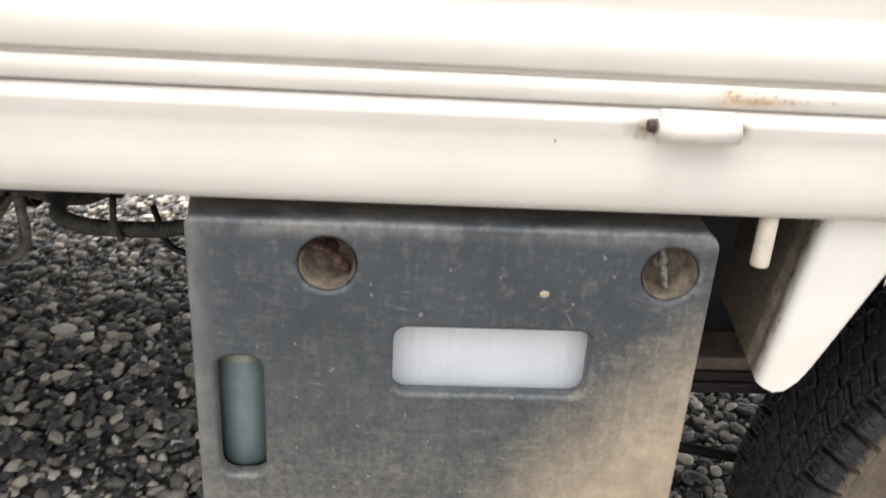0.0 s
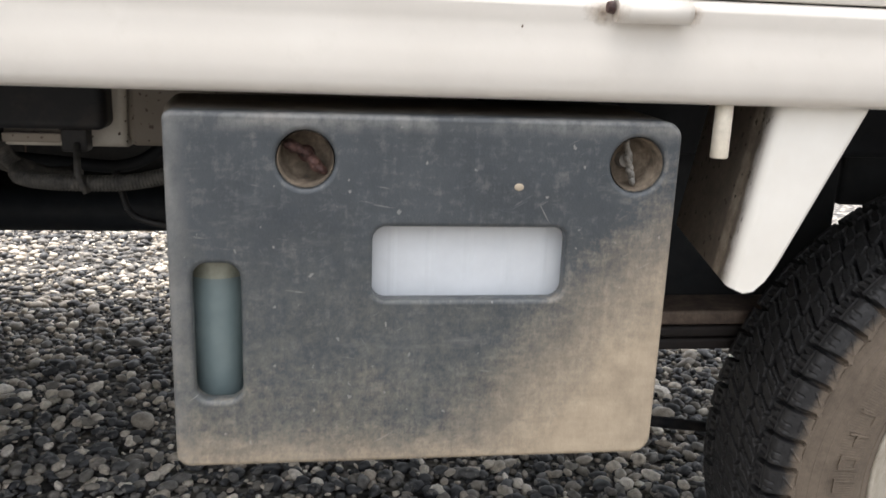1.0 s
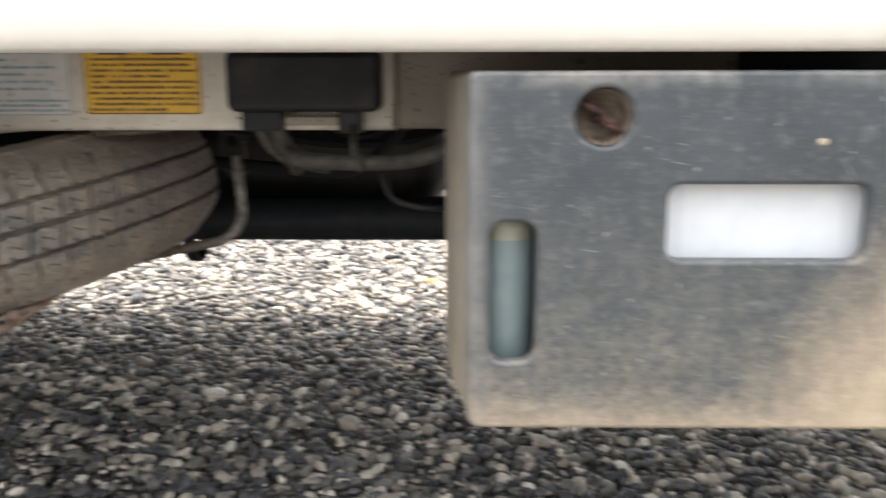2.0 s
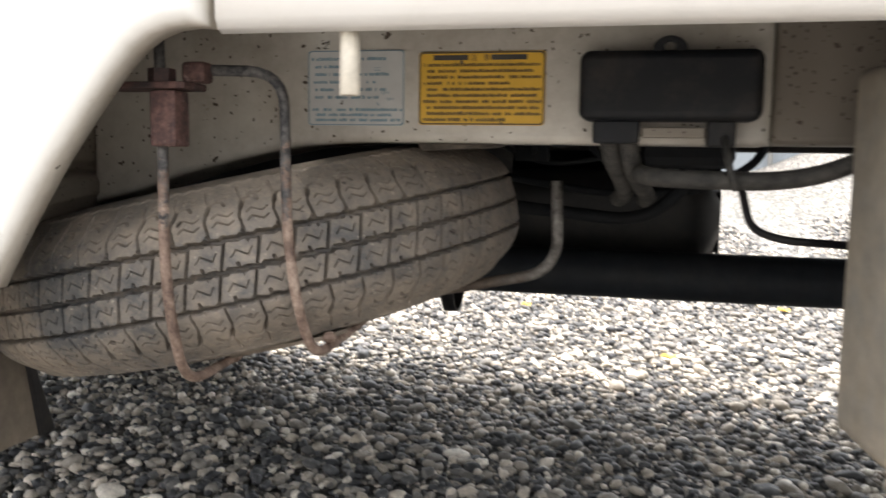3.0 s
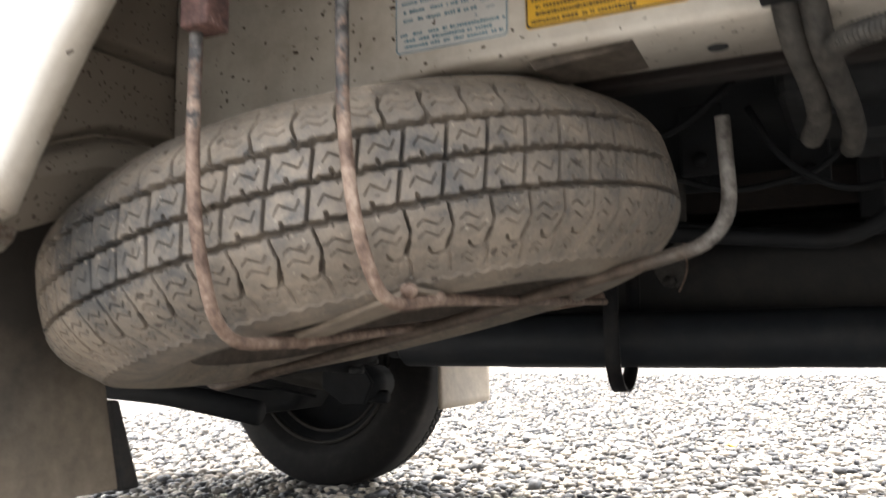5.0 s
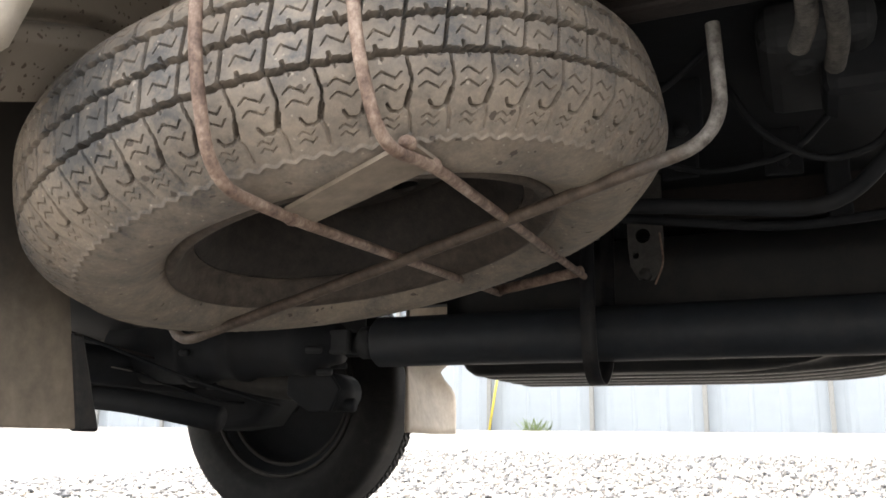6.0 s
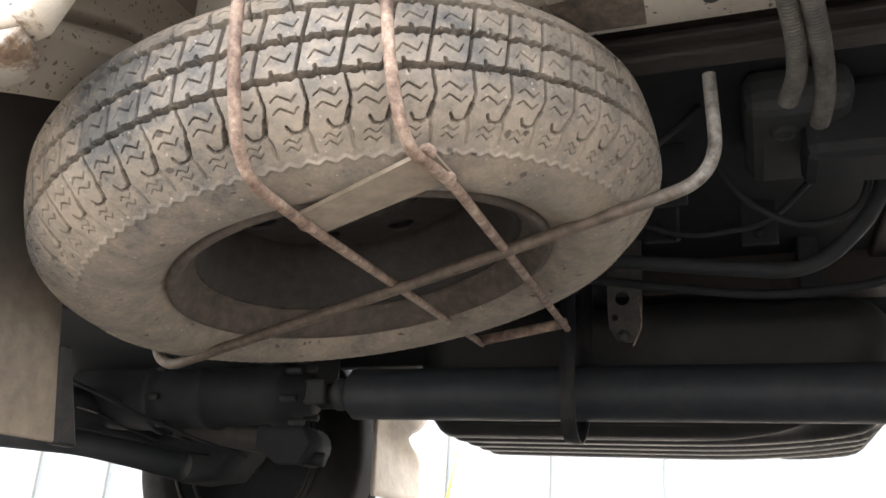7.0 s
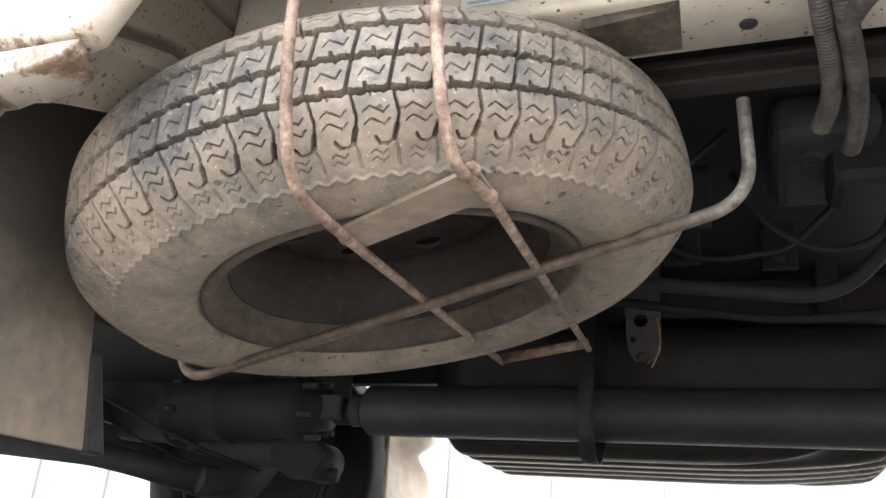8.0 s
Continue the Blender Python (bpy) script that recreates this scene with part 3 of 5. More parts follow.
def tyre_mesh(radius, half, rim, count, strokes, step, phase=0.0, ridge=None, step_around=None, rounded=False, coarse=0.0, ledge=None, proud=(), square=False):
    """A tyre round the z axis with its tread cut in: strokes repeat count times round it, in (share of the repeat, metres from the middle)."""
    drop = ((0.062, 1.0), (0.040, 0.93), (0.026, 0.80), (0.016, 0.685), (0.008, 0.555), (0.0022, 0.385), (0.0008, 0.2), (0.0, 0.0)) if rounded else ((0.062, 1.0), (0.040, 0.975), (0.022, 0.90), (0.009, 0.80), (0.003, 0.66), (0.001, 0.4), (0.0, 0.0))
    if square:
        drop = ((0.062, 1.0), (0.042, 1.0), (0.020, 0.972), (0.0065, 0.905), (0.0022, 0.80), (0.0010, 0.5), (0.0, 0.0))
    profile = [(rim - 0.004, -half * 0.72), (rim + 0.004, -half * 0.82), (rim + 0.022, -half * 0.97)] + [(radius - d, -half * w) for d, w in drop]
    profile += [(r, -h) for r, h in reversed(profile[:-1])]
    line = smooth_line(profile, step)
    if coarse:
        along = np.r_[0, np.cumsum(np.linalg.norm(np.diff(line, axis=0), axis=1))]
        off = np.abs(along - along[-1] / 2)
        keep = (off < coarse) | (np.arange(len(line)) % 4 == 0)
        keep[[0, -1]] = True
        line = line[keep]
    run = np.r_[0, np.cumsum(np.linalg.norm(np.diff(line, axis=0), axis=1))]
    s = run - run[-1] / 2
    tang = np.gradient(line, axis=0)
    tang /= np.linalg.norm(tang, axis=1)[:, None]
    normal = np.stack([tang[:, 1], -tang[:, 0]], 1)
    normal *= np.sign((normal * (line - [radius - 0.06, 0.0])).sum(1))[:, None]
    pitch = 2 * math.pi * radius / count
    per = max(6, int(round(pitch / (step_around or step))))
    ui, si = np.meshgrid(np.arange(per) / per * pitch, s, indexing="ij")
    cut = np.zeros(ui.shape)
    for points, width, depth, both in strokes:
        cut = np.maximum(cut, stroke(ui, si, pitch, points, width, depth))
        if both:
            cut = np.maximum(cut, stroke(ui, si, pitch, [(1 - a, -b) for a, b in points], width, depth))
    if ledge:
        tip, slant, high = ledge
        edge = tip + slant * np.abs(((ui / pitch) % 1.0) * 1.6 - 0.5)
        cut = np.maximum(cut, high * np.clip((np.abs(si) - edge) / 0.0008, 0, 1))
    for points, width, high in proud:
        for sign in (-1, 1):
            cut -= stroke(ui, si, pitch, [(a, sign * b) for a, b in points], width, high)
    if ridge:
        place, wave, high = ridge
        for sign in (-1, 1):
            mid = sign * (place + wave * np.sin(ui / pitch * 4 * math.pi))
            cut -= high * np.exp(-((si - mid) / 0.0015) ** 2)
    out = line[None] - cut[..., None] * normal[None]
    th = (np.arange(per * count) / per) * 2 * math.pi / count + phase
    out = np.tile(out, (count, 1, 1))
    pts = np.stack([np.cos(th)[:, None] * out[..., 0], np.sin(th)[:, None] * out[..., 0], out[..., 1]], -1)
    return grid_mesh(pts, wrap_u=True, smooth=False)


def turned(me, centre, axis):
    """Lays a mesh round z into the world: its z axis along axis."""
    n = Vector(axis).normalized()
    ex = Vector((1, 0, 0)) - n * n.x
    ex.normalize()
    ey = n.cross(ex)
    m = Matrix((ex, ey, n)).transposed().to_4x4()
    me.transform(Matrix.Translation(centre) @ m)
    return me


# ---- ground and distance ----
def ground_height(x, y):
    """Falling slightly towards the rear axle, rising gently towards the fence."""
    t = np.clip((np.asarray(y) - 3.0) / 5.0, 0, 1)
    bank = 0.40 * np.clip((np.asarray(x) - 0.5) / 0.8, 0, 1)
    return (0.28 + bank) * t * t * (3 - 2 * t) - 0.036 * np.clip(np.asarray(x) + 0.6, 0, 2.2) * np.clip((4.5 - np.asarray(y)) / 2.0, 0, 1)


def build_ground():
    ys = np.r_[np.linspace(-60, -1, 12), np.linspace(-0.5, 9, 40), np.linspace(10, 300, 14)]
    xs = np.r_[np.linspace(-300, -9, 12), np.linspace(-8, 8, 30), np.linspace(9, 300, 12)]
    gx, gy = np.meshgrid(xs, ys, indexing="ij")
    pts = np.stack([gx, gy, ground_height(gx, gy) - 0.008], -1)
    me = grid_mesh(pts)
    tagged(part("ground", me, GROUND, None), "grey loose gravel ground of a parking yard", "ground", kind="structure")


def icosphere(level):
    bm = bmesh.new()
    bmesh.ops.create_icosphere(bm, subdivisions=level, radius=1.0)
    v = np.array([x.co[:] for x in bm.verts])
    f = np.array([[x.index for x in face.verts] for face in bm.faces])
    bm.free()
    return v, f


def scatter(name, spots, level, low, high, seed, label, power=2.2):
    """Worn, rounded and flattened pebbles of random size lying on the ground, in one mesh."""
    rng = np.random.default_rng(seed)
    v, f = icosphere(level)
    n = len(spots)
    size = low + (high - low) * rng.random(n) ** power
    shape = np.stack([0.80 + 0.55 * rng.random(n), 0.62 + 0.30 * rng.random(n), 0.42 + 0.30 * rng.random(n)], 1) * size[:, None] / 2
    # broad swellings and one or two worn flats on each stone
    lump = np.ones((n, len(v)))
    for _ in range(3):
        way = rng.standard_normal((n, 3))
        way /= np.linalg.norm(way, axis=1)[:, None]
        face = way @ v.T
        lump += 0.14 * face ** 2 * rng.standard_normal((n, 1)) - np.clip(face - 0.40 - 0.35 * rng.random((n, 1)), 0, 1) * 0.9
    lump += 0.085 * rng.standard_normal((n, len(v)))
    pts = v[None] * np.clip(lump, 0.6, 1.35)[..., None] * shape[:, None]
    spin, tip = rng.random(n) * 2 * math.pi, rng.normal(0, 0.3, n)
    c, s, ct, st = np.cos(spin), np.sin(spin), np.cos(tip), np.sin(tip)
    y, z = pts[..., 1] * ct[:, None] - pts[..., 2] * st[:, None], pts[..., 1] * st[:, None] + pts[..., 2] * ct[:, None]
    x = pts[..., 0]
    pts = np.stack([x * c[:, None] - y * s[:, None], x * s[:, None] + y * c[:, None], z], -1)
    base = ground_height(spots[:, 0], spots[:, 1]) - 0.006 + size * 0.20 + rng.random(n) * 0.006
    pts += np.stack([spots[:, 0], spots[:, 1], base], 1)[:, None]
    faces = (f[None] + (np.arange(n) * len(v))[:, None, None]).reshape(-1, 3).astype(np.int32)
    me = bpy.data.meshes.new(name)
    me.vertices.add(n * len(v))
    me.vertices.foreach_set("co", pts.reshape(-1).astype(np.float32))
    me.loops.add(faces.size)
    me.loops.foreach_set("vertex_index", faces.ravel())
    me.polygons.add(len(faces))
    me.polygons.foreach_set("loop_start", np.arange(len(faces), dtype=np.int32) * 3)
    me.polygons.foreach_set("use_smooth", np.ones(len(faces), dtype=bool))
    me.update(calc_edges=True)
    tagged(part(name, me, STONE, None), label, "gravel", kind="stuff")


def build_gravel():
    rng = np.random.default_rng(5)

    def spots(x0, x1, y0, y1, gap):
        gx, gy = np.meshgrid(np.arange(x0, x1, gap), np.arange(y0, y1, gap))
        p = np.stack([gx.ravel(), gy.ravel()], 1)
        return p + rng.uniform(-0.5, 0.5, p.shape) * gap * 1.2

    near = spots(-1.3, 1.0, 0.55, 2.1, 0.0128)
    close = (near[:, 1] < 1.5) & (near[:, 0] > -0.9) & (near[:, 0] < 0.75)
    scatter("gravel", near[close], 2, 0.0085, 0.030, 1, "loose rounded grey and tan pebbles under the truck", 2.6)
    scatter("gravel", near[~close], 1, 0.0095, 0.031, 3, "loose rounded grey and tan pebbles under the truck")
    under = spots(-2.4, -1.3, 1.2, 2.1, 0.0165)
    scatter("gravel", under, 1, 0.011, 0.034, 6, "loose rounded grey and tan pebbles under the cab")
    big = np.stack([rng.uniform(-1.2, 0.9, 420), rng.uniform(0.55, 2.6, 420)], 1)
    scatter("gravel", big, 2, 0.024, 0.046, 4, "scattered larger pebbles among the gravel")
    far = spots(-3.2, 1.6, 2.1, 5.2, 0.022)
    scatter("far_gravel", far, 1, 0.014, 0.034, 2, "loose rounded pebbles in daylight beyond the truck")


def build_sky_block_wall():
    # Unseen wall, added behind the camera to hold back low sky light.
    wall = box(-9.0, 9.0, -4.3, -4.1, -0.05, 1.5, 0.01)
    tagged(part("sky_block_wall", wall, make_plain("sky_block_grey", (0.30, 0.29, 0.27), 0.85, 0.2, 6), None), "unseen plain grey wall added behind the camera to block low sky", "wall", kind="structure")


build_ground()
build_gravel()
build_sky_block_wall()


# ---- the distance: a white sheet-metal fence ----
def build_fence():
    fence = thing("fence", "white ribbed sheet-metal site fence on thin steel posts", "fence", (0, 8, 0.25))
    inv = Matrix.Translation((0, -8, -0.25))
    sheet_w = 0.5
    rib = [(0.0, 0.0), (0.03, -0.012), (0.06, -0.012), (0.09, 0.0), (0.25, 0.0), (0.265, -0.006), (0.285, -0.006), (0.30, 0.0), (0.5, 0.0)]
    verts = [(x, 8 + y, z) for z in (0.24, 2.3) for x, y in rib]
    n = len(rib)
    sheet = mesh_of(verts, [(k, k + 1, n + k + 1, n + k) for k in range(n - 1)], smooth=False)
    sheet.transform(inv)
    for k in range(44):
        ob = part("sheet", sheet, FENCE, fence)
        ob.location = (-18 + k * sheet_w, 0.003 * (k % 2), 0)
    post = bpy.data.meshes.new("post")
    box(-0.02, 0.02, 7.93, 7.97, 0.15, 2.3, 0.004).to_mesh(post)
    post.transform(inv)
    for k in range(22):
        ob = part("post", post, FENCE_POST, fence)
        ob.location = (-18.1 + k * 1.0, 0, 0)
    pole = part("pole", tube([(-3.075, 7.88, 0.27), (-2.965, 7.90, 0.96)], 0.012, 10), make_plain("yellow_paint", (0.60, 0.50, 0.08), 0.5, 0.2), None)
    tagged(pole, "thin yellow pole leaning against the fence", "pole")
    rng = np.random.default_rng(8)
    for px, py in ((-2.55, 7.7), (-9.5, 7.6)):
        verts, faces = [], []
        for k in range(60):
            a, r, h = rng.random() * 6.28, rng.random() * 0.14, 0.04 + 0.09 * rng.random()
            x, y = px + r * math.cos(a), py + 0.4 * r * math.sin(a)
            z, lean = float(ground_height(x, y)) - 0.01, rng.normal(0, 0.04)
            verts += [(x - 0.004, y, z), (x + 0.004, y, z), (x + lean + 0.002, y + rng.normal(0, 0.02), z + h * 0.6), (x + lean * 1.6, y, z + h)]
            faces += [(4 * k, 4 * k + 1, 4 * k + 2), (4 * k, 4 * k + 2, 4 * k + 3)]
        tagged(part("grass_tuft", mesh_of(verts, faces), GRASS, None), "small green grass tuft at the foot of the fence", "grass", "grass tufts")


# ---- the truck ----
truck = thing("kei_truck", "white two-axle mini truck with muddy underbody parked on gravel", "truck", (0.0, 1.28, 0.0))
truck_at = Matrix.Translation((0.0, 1.28, 0.0))


def tpart(name, data, material, label="", parent=None):
    """A part of the truck, given in the world's places."""
    ob = part(name, data, material, parent or truck, label)
    if parent is None:
        ob.matrix_parent_inverse = truck_at.inverted()
    return ob


REAR = 1.47
SEAM = -0.470


def build_bed():
    rail = [(0.70, 0.620), (0.612, 0.618), (0.608, 0.567), (0.602, 0.566), (0.602, 0.558), (0.594, 0.5565), (0.588, 0.559), (0.585, 0.565), (0.5845, 0.575), (0.5850, 0.590), (0.5866, 0.602), (0.5864, 0.609), (0.5846, 0.6165), (0.5848, 0.6185), (0.5868, 0.6222), (0.592, 0.6245), (0.606, 0.626), (0.70, 0.626)]
    me = extruded(rail, SEAM + 0.003, REAR, closed=True)
    me.polygons.foreach_set("use_smooth", [len(p.vertices) == 4 for p in me.polygons])
    tpart("side_rail", me, PAINT, "glossy white folded steel bed rail")
    gate = [(0.615, 0.6262), (0.593, 0.6262), (0.5915, 0.6275), (0.5915, 0.6408), (0.5965, 0.6420), (0.5965, 0.6442), (0.5885, 0.6456), (0.5872, 0.648), (0.5870, 0.660), (0.5882, 0.6655), (0.5925, 0.6725), (0.5955, 0.677), (0.5962, 0.684), (0.5962, 0.76),
            (0.587, 0.775), (0.587, 0.81), (0.5955, 0.825), (0.5955, 0.90), (0.589, 0.915), (0.615, 0.92), (0.628, 0.91), (0.628, 0.6262)]
    me = extruded(gate, SEAM + 0.008, REAR, closed=True)
    me.polygons.foreach_set("use_smooth", [len(p.vertices) == 4 for p in me.polygons])
    side = tpart("drop_side", me, PAINT, "white pressed-steel drop side with ridges and a rust stain")
    x = 0.2295
    hinge = bmesh.new()
    made = bmesh.ops.create_cone(hinge, cap_ends=True, segments=20, radius1=0.0074, radius2=0.0074, depth=0.050)["verts"]
    bmesh.ops.rotate(hinge, matrix=Matrix.Rotation(radians(90), 3, "Y"), verts=made)
    bmesh.ops.translate(hinge, vec=(x + 0.026, 0.5775, 0.6155), verts=made)
    box(x + 0.004, x + 0.05, 0.5785, 0.5872, 0.6185, 0.6265, 0.001, 1, hinge)
    for f in hinge.faces:
        f.smooth = len(f.verts) == 4
    part("hinge", hinge, PAINT, side, "white welded hinge barrel")
    collar = bmesh.new()
    made = bmesh.ops.create_cone(collar, cap_ends=True, segments=14, radius1=0.0036, radius2=0.0044, depth=0.004)["verts"]
    bmesh.ops.rotate(collar, matrix=Matrix.Rotation(radians(90), 3, "Y"), verts=made)
    bmesh.ops.translate(collar, vec=(x - 0.0022, 0.5785, 0.6175), verts=made)
    part("hinge_pin", collar, RED_RUST, side, "rusty hinge pin end")
    # a chipped, rusted seam over the hinge
    rng = np.random.default_rng(4)
    verts, faces = [], []
    for k in range(38):
        x, z, w, h = 0.272 + abs(rng.normal(0, 0.026)), 0.6300 + rng.random() ** 2 * 0.0075, 0.0008 + rng.random() * 0.0035, 0.0004 + rng.random() * 0.0010
        b = len(verts)
        verts += [(x, 0.5910, z), (x + w, 0.5910, z + 0.0004), (x + w * 0.9, 0.5910, z + h), (x + w * 0.2, 0.5910, z + h * 1.2)]
        faces.append((b, b + 1, b + 2, b + 3))
    part("rust_patch", mesh_of(verts, faces, False), make_rust("seam_rust", (0.34, 0.20, 0.10), (0.72, 0.58, 0.42), 0.0), side, "flaking orange rust on the seam")
    tpart("bed_floor", box(SEAM + 0.01, REAR, 0.66, 1.95, 0.602, 0.615), GRIME, "dark dirty underside of the cargo bed")
    for x in (-0.10, 0.35, 0.80, 1.25):
        tpart("cross_member", box(x, x + 0.05, 0.846, 1.80, 0.545, 0.602, 0.004), BROWN)
    tpart("side_rail", box(SEAM, REAR, 1.95, 1.98, 0.556, 0.626, 0.004), PAINT)
    tpart("drop_side", box(SEAM, REAR, 1.945, 1.975, 0.63, 0.92, 0.006), PAINT)
    tpart("tail_gate", box(REAR + 0.001, REAR + 0.028, 0.60, 1.965, 0.63, 0.92, 0.006), PAINT)
    for x in (-0.386, 0.3235):
        peg = bmesh.new()
        made = bmesh.ops.create_cone(peg, cap_ends=True, segments=24, radius1=0.0064, radius2=0.0061, depth=0.052)["verts"]
        bmesh.ops.translate(peg, vec=(x, 0.6015, 0.545), verts=made)
        bmesh.ops.bevel(peg, geom=[e for e in peg.edges if all(v.co.z < 0.53 for v in e.verts)], offset=0.0012, segments=2, profile=0.5, affect="EDGES")
        for f in peg.faces:
            f.smooth = len(f.verts) == 4
        tpart("rope_peg", peg, PEG, "short white steel rope peg under the rail")


def build_cab():
    arch = [(-0.472, 0.5605), (-0.486, 0.5615), (-0.500, 0.5600), (-0.513, 0.5555), (-0.525, 0.5475), (-0.543, 0.529), (-0.564, 0.503), (-0.585, 0.4755), (-0.604, 0.447), (-0.623, 0.4165), (-0.634, 0.398), (-0.640, 0.388)]
    outline = arch + [(-0.652, 0.3845), (-0.72, 0.384), (-1.00, 0.384), (-1.005, 0.42), (-1.04, 0.50), (-1.12, 0.57), (-1.28, 0.61), (-1.44, 0.57), (-1.52, 0.50), (-1.56, 0.40), (-1.75, 0.40), (-1.80, 0.62), (-1.74, 1.10), (-1.45, 1.74), (-0.56, 1.76), (SEAM - 0.002, 1.10)]
    tpart("cab_side", solid_profile(outline, 0.580, 0.604, 0.010, 4), CAB_PAINT, "white cab side panel sweeping down behind the front wheel")
    far = [(x, z) for x, z in outline]
    tpart("cab_side", solid_profile(far, 1.955, 1.98, 0.006, 2), PAINT)
    tpart("cab_floor", box(-1.75, SEAM - 0.002, 0.606, 1.953, 0.60, 0.63), GRIME)
    tpart("cab_back", box(-0.60, SEAM - 0.004, 0.606, 1.953, 0.632, 1.74, 0.01), PAINT)
    tpart("cab_front", box(-1.80, -1.76, 0.606, 1.953, 0.28, 1.05, 0.01), PAINT)
    tpart("cab_roof", box(-1.45, -0.602, 0.606, 1.953, 1.72, 1.75, 0.01), PAINT)
    # rusty sill under the cab panel, with a notched, slanting end
    sill = [(-0.642, 0.3820), (-0.646, 0.3750), (-0.655, 0.3690), (-0.668, 0.3670), (-0.676, 0.3640), (-0.688, 0.3655), (-0.700, 0.3625), (-0.712, 0.3625), (-0.716, 0.3570), (-0.730, 0.3545), (-1.0, 0.3545), (-1.0, 0.3820)]
    flange = solid_profile(sill, 0.584, 0.618, 0.0025, 2)
    bmesh.ops.transform(flange, matrix=Matrix(((1, -0.45, 0, 0.45 * 0.584), (0, 1, 0, 0), (0, 0, 1, 0), (0, 0, 0, 1))), verts=flange.verts[:])
    tpart("sill_flange", flange, SILL, "rust-eaten dirty white sill under the cab panel")
    # pressed wheelhouse panel that faces the spare wheel
    ys, run = np.linspace(0.606, 0.80, 90), np.linspace(-0.03, 1.0, 150)
    gy, gr = np.meshgrid(ys, run, indexing="ij")
    low = np.interp(gy, (0.60, 0.653, 0.70, 0.757, 0.80), (0.400, 0.419, 0.434, 0.441, 0.445))
    gz = low + (0.60 - low) * np.where(gr < 0, gr * 6.0, gr)
    crease = np.interp(gy, (0.60, 0.66, 0.685, 0.71, 0.74, 0.80), (0.424, 0.446, 0.456, 0.4655, 0.468, 0.468))
    fade = np.clip((0.792 - gy) / 0.02, 0, 1)
    press = -0.013 * np.exp(-((gz - crease) / 0.0042) ** 2) * fade - 0.011 * np.exp(-((gz - 0.531) / 0.004) ** 2) * fade
    press += 0.006 * np.clip((crease - gz) / 0.012, 0, 1) * fade
    press -= 0.9 * np.clip(low + 0.004 - gz, 0, 1)
    gx = -0.690 + press
    tpart("wheelhouse_panel", grid_mesh(np.stack([gx, gy, gz], -1)), SHADED, "grimy pressed steel panel, coloured darker for shade, with two swaged creases")
    tpart("side_bumper", solid_profile(rounded_rect(-0.700, -0.640, 0.453, 0.4865, 0.007), 0.5735, 0.5835, 0.003, 2), BLACK, "worn black rubber side bump pad")
    # the mud flaps
    flaps = (("mud_flap", box(-0.834, -0.828, 0.62, 0.842, 0.180, 0.50, 0.002), FLAP, "dusty rubber mud flap, wider at its foot"), ("flap_edge", box(-0.837, -0.824, 0.840, 0.852, 0.178, 0.262, 0.003), BLACK, "black rubber edge strip"))
    flap = None
    for name, bm, material, label in flaps:
        for v in bm.verts:
            v.co.y += (0.20 if v.co.y < 0.846 else 0.34) * (0.262 - v.co.z) if v.co.y > 0.7 else 0.0
        flap = tpart(name, bm, material, label, flap)
    ys, zs = np.linspace(1.69, 1.965, 20), np.linspace(0.188, 0.50, 24)
    gy, gz = np.meshgrid(ys, zs, indexing="ij")
    gx = -0.915 - 0.05 * np.sin((gz - 0.188) * 7) * np.sin((gy - 1.69) * 11.4) - 0.02 * ((gy - 1.69) / 0.275) ** 2
    gy = 1.69 + (gy - 1.69) * (1 - 0.30 * np.exp(-((gz - 0.310) / 0.025) ** 2) + 0.06 * np.exp(-((gz - 0.37) / 0.03) ** 2))
    me = grid_mesh(np.stack([gx, gy, gz], -1))
    ob = tpart("mud_flap", me, PALE_FLAP, "sunlit pale curved mud flap behind the front wheel")
    ob.modifiers.new("thickness", "SOLIDIFY").thickness = 0.005


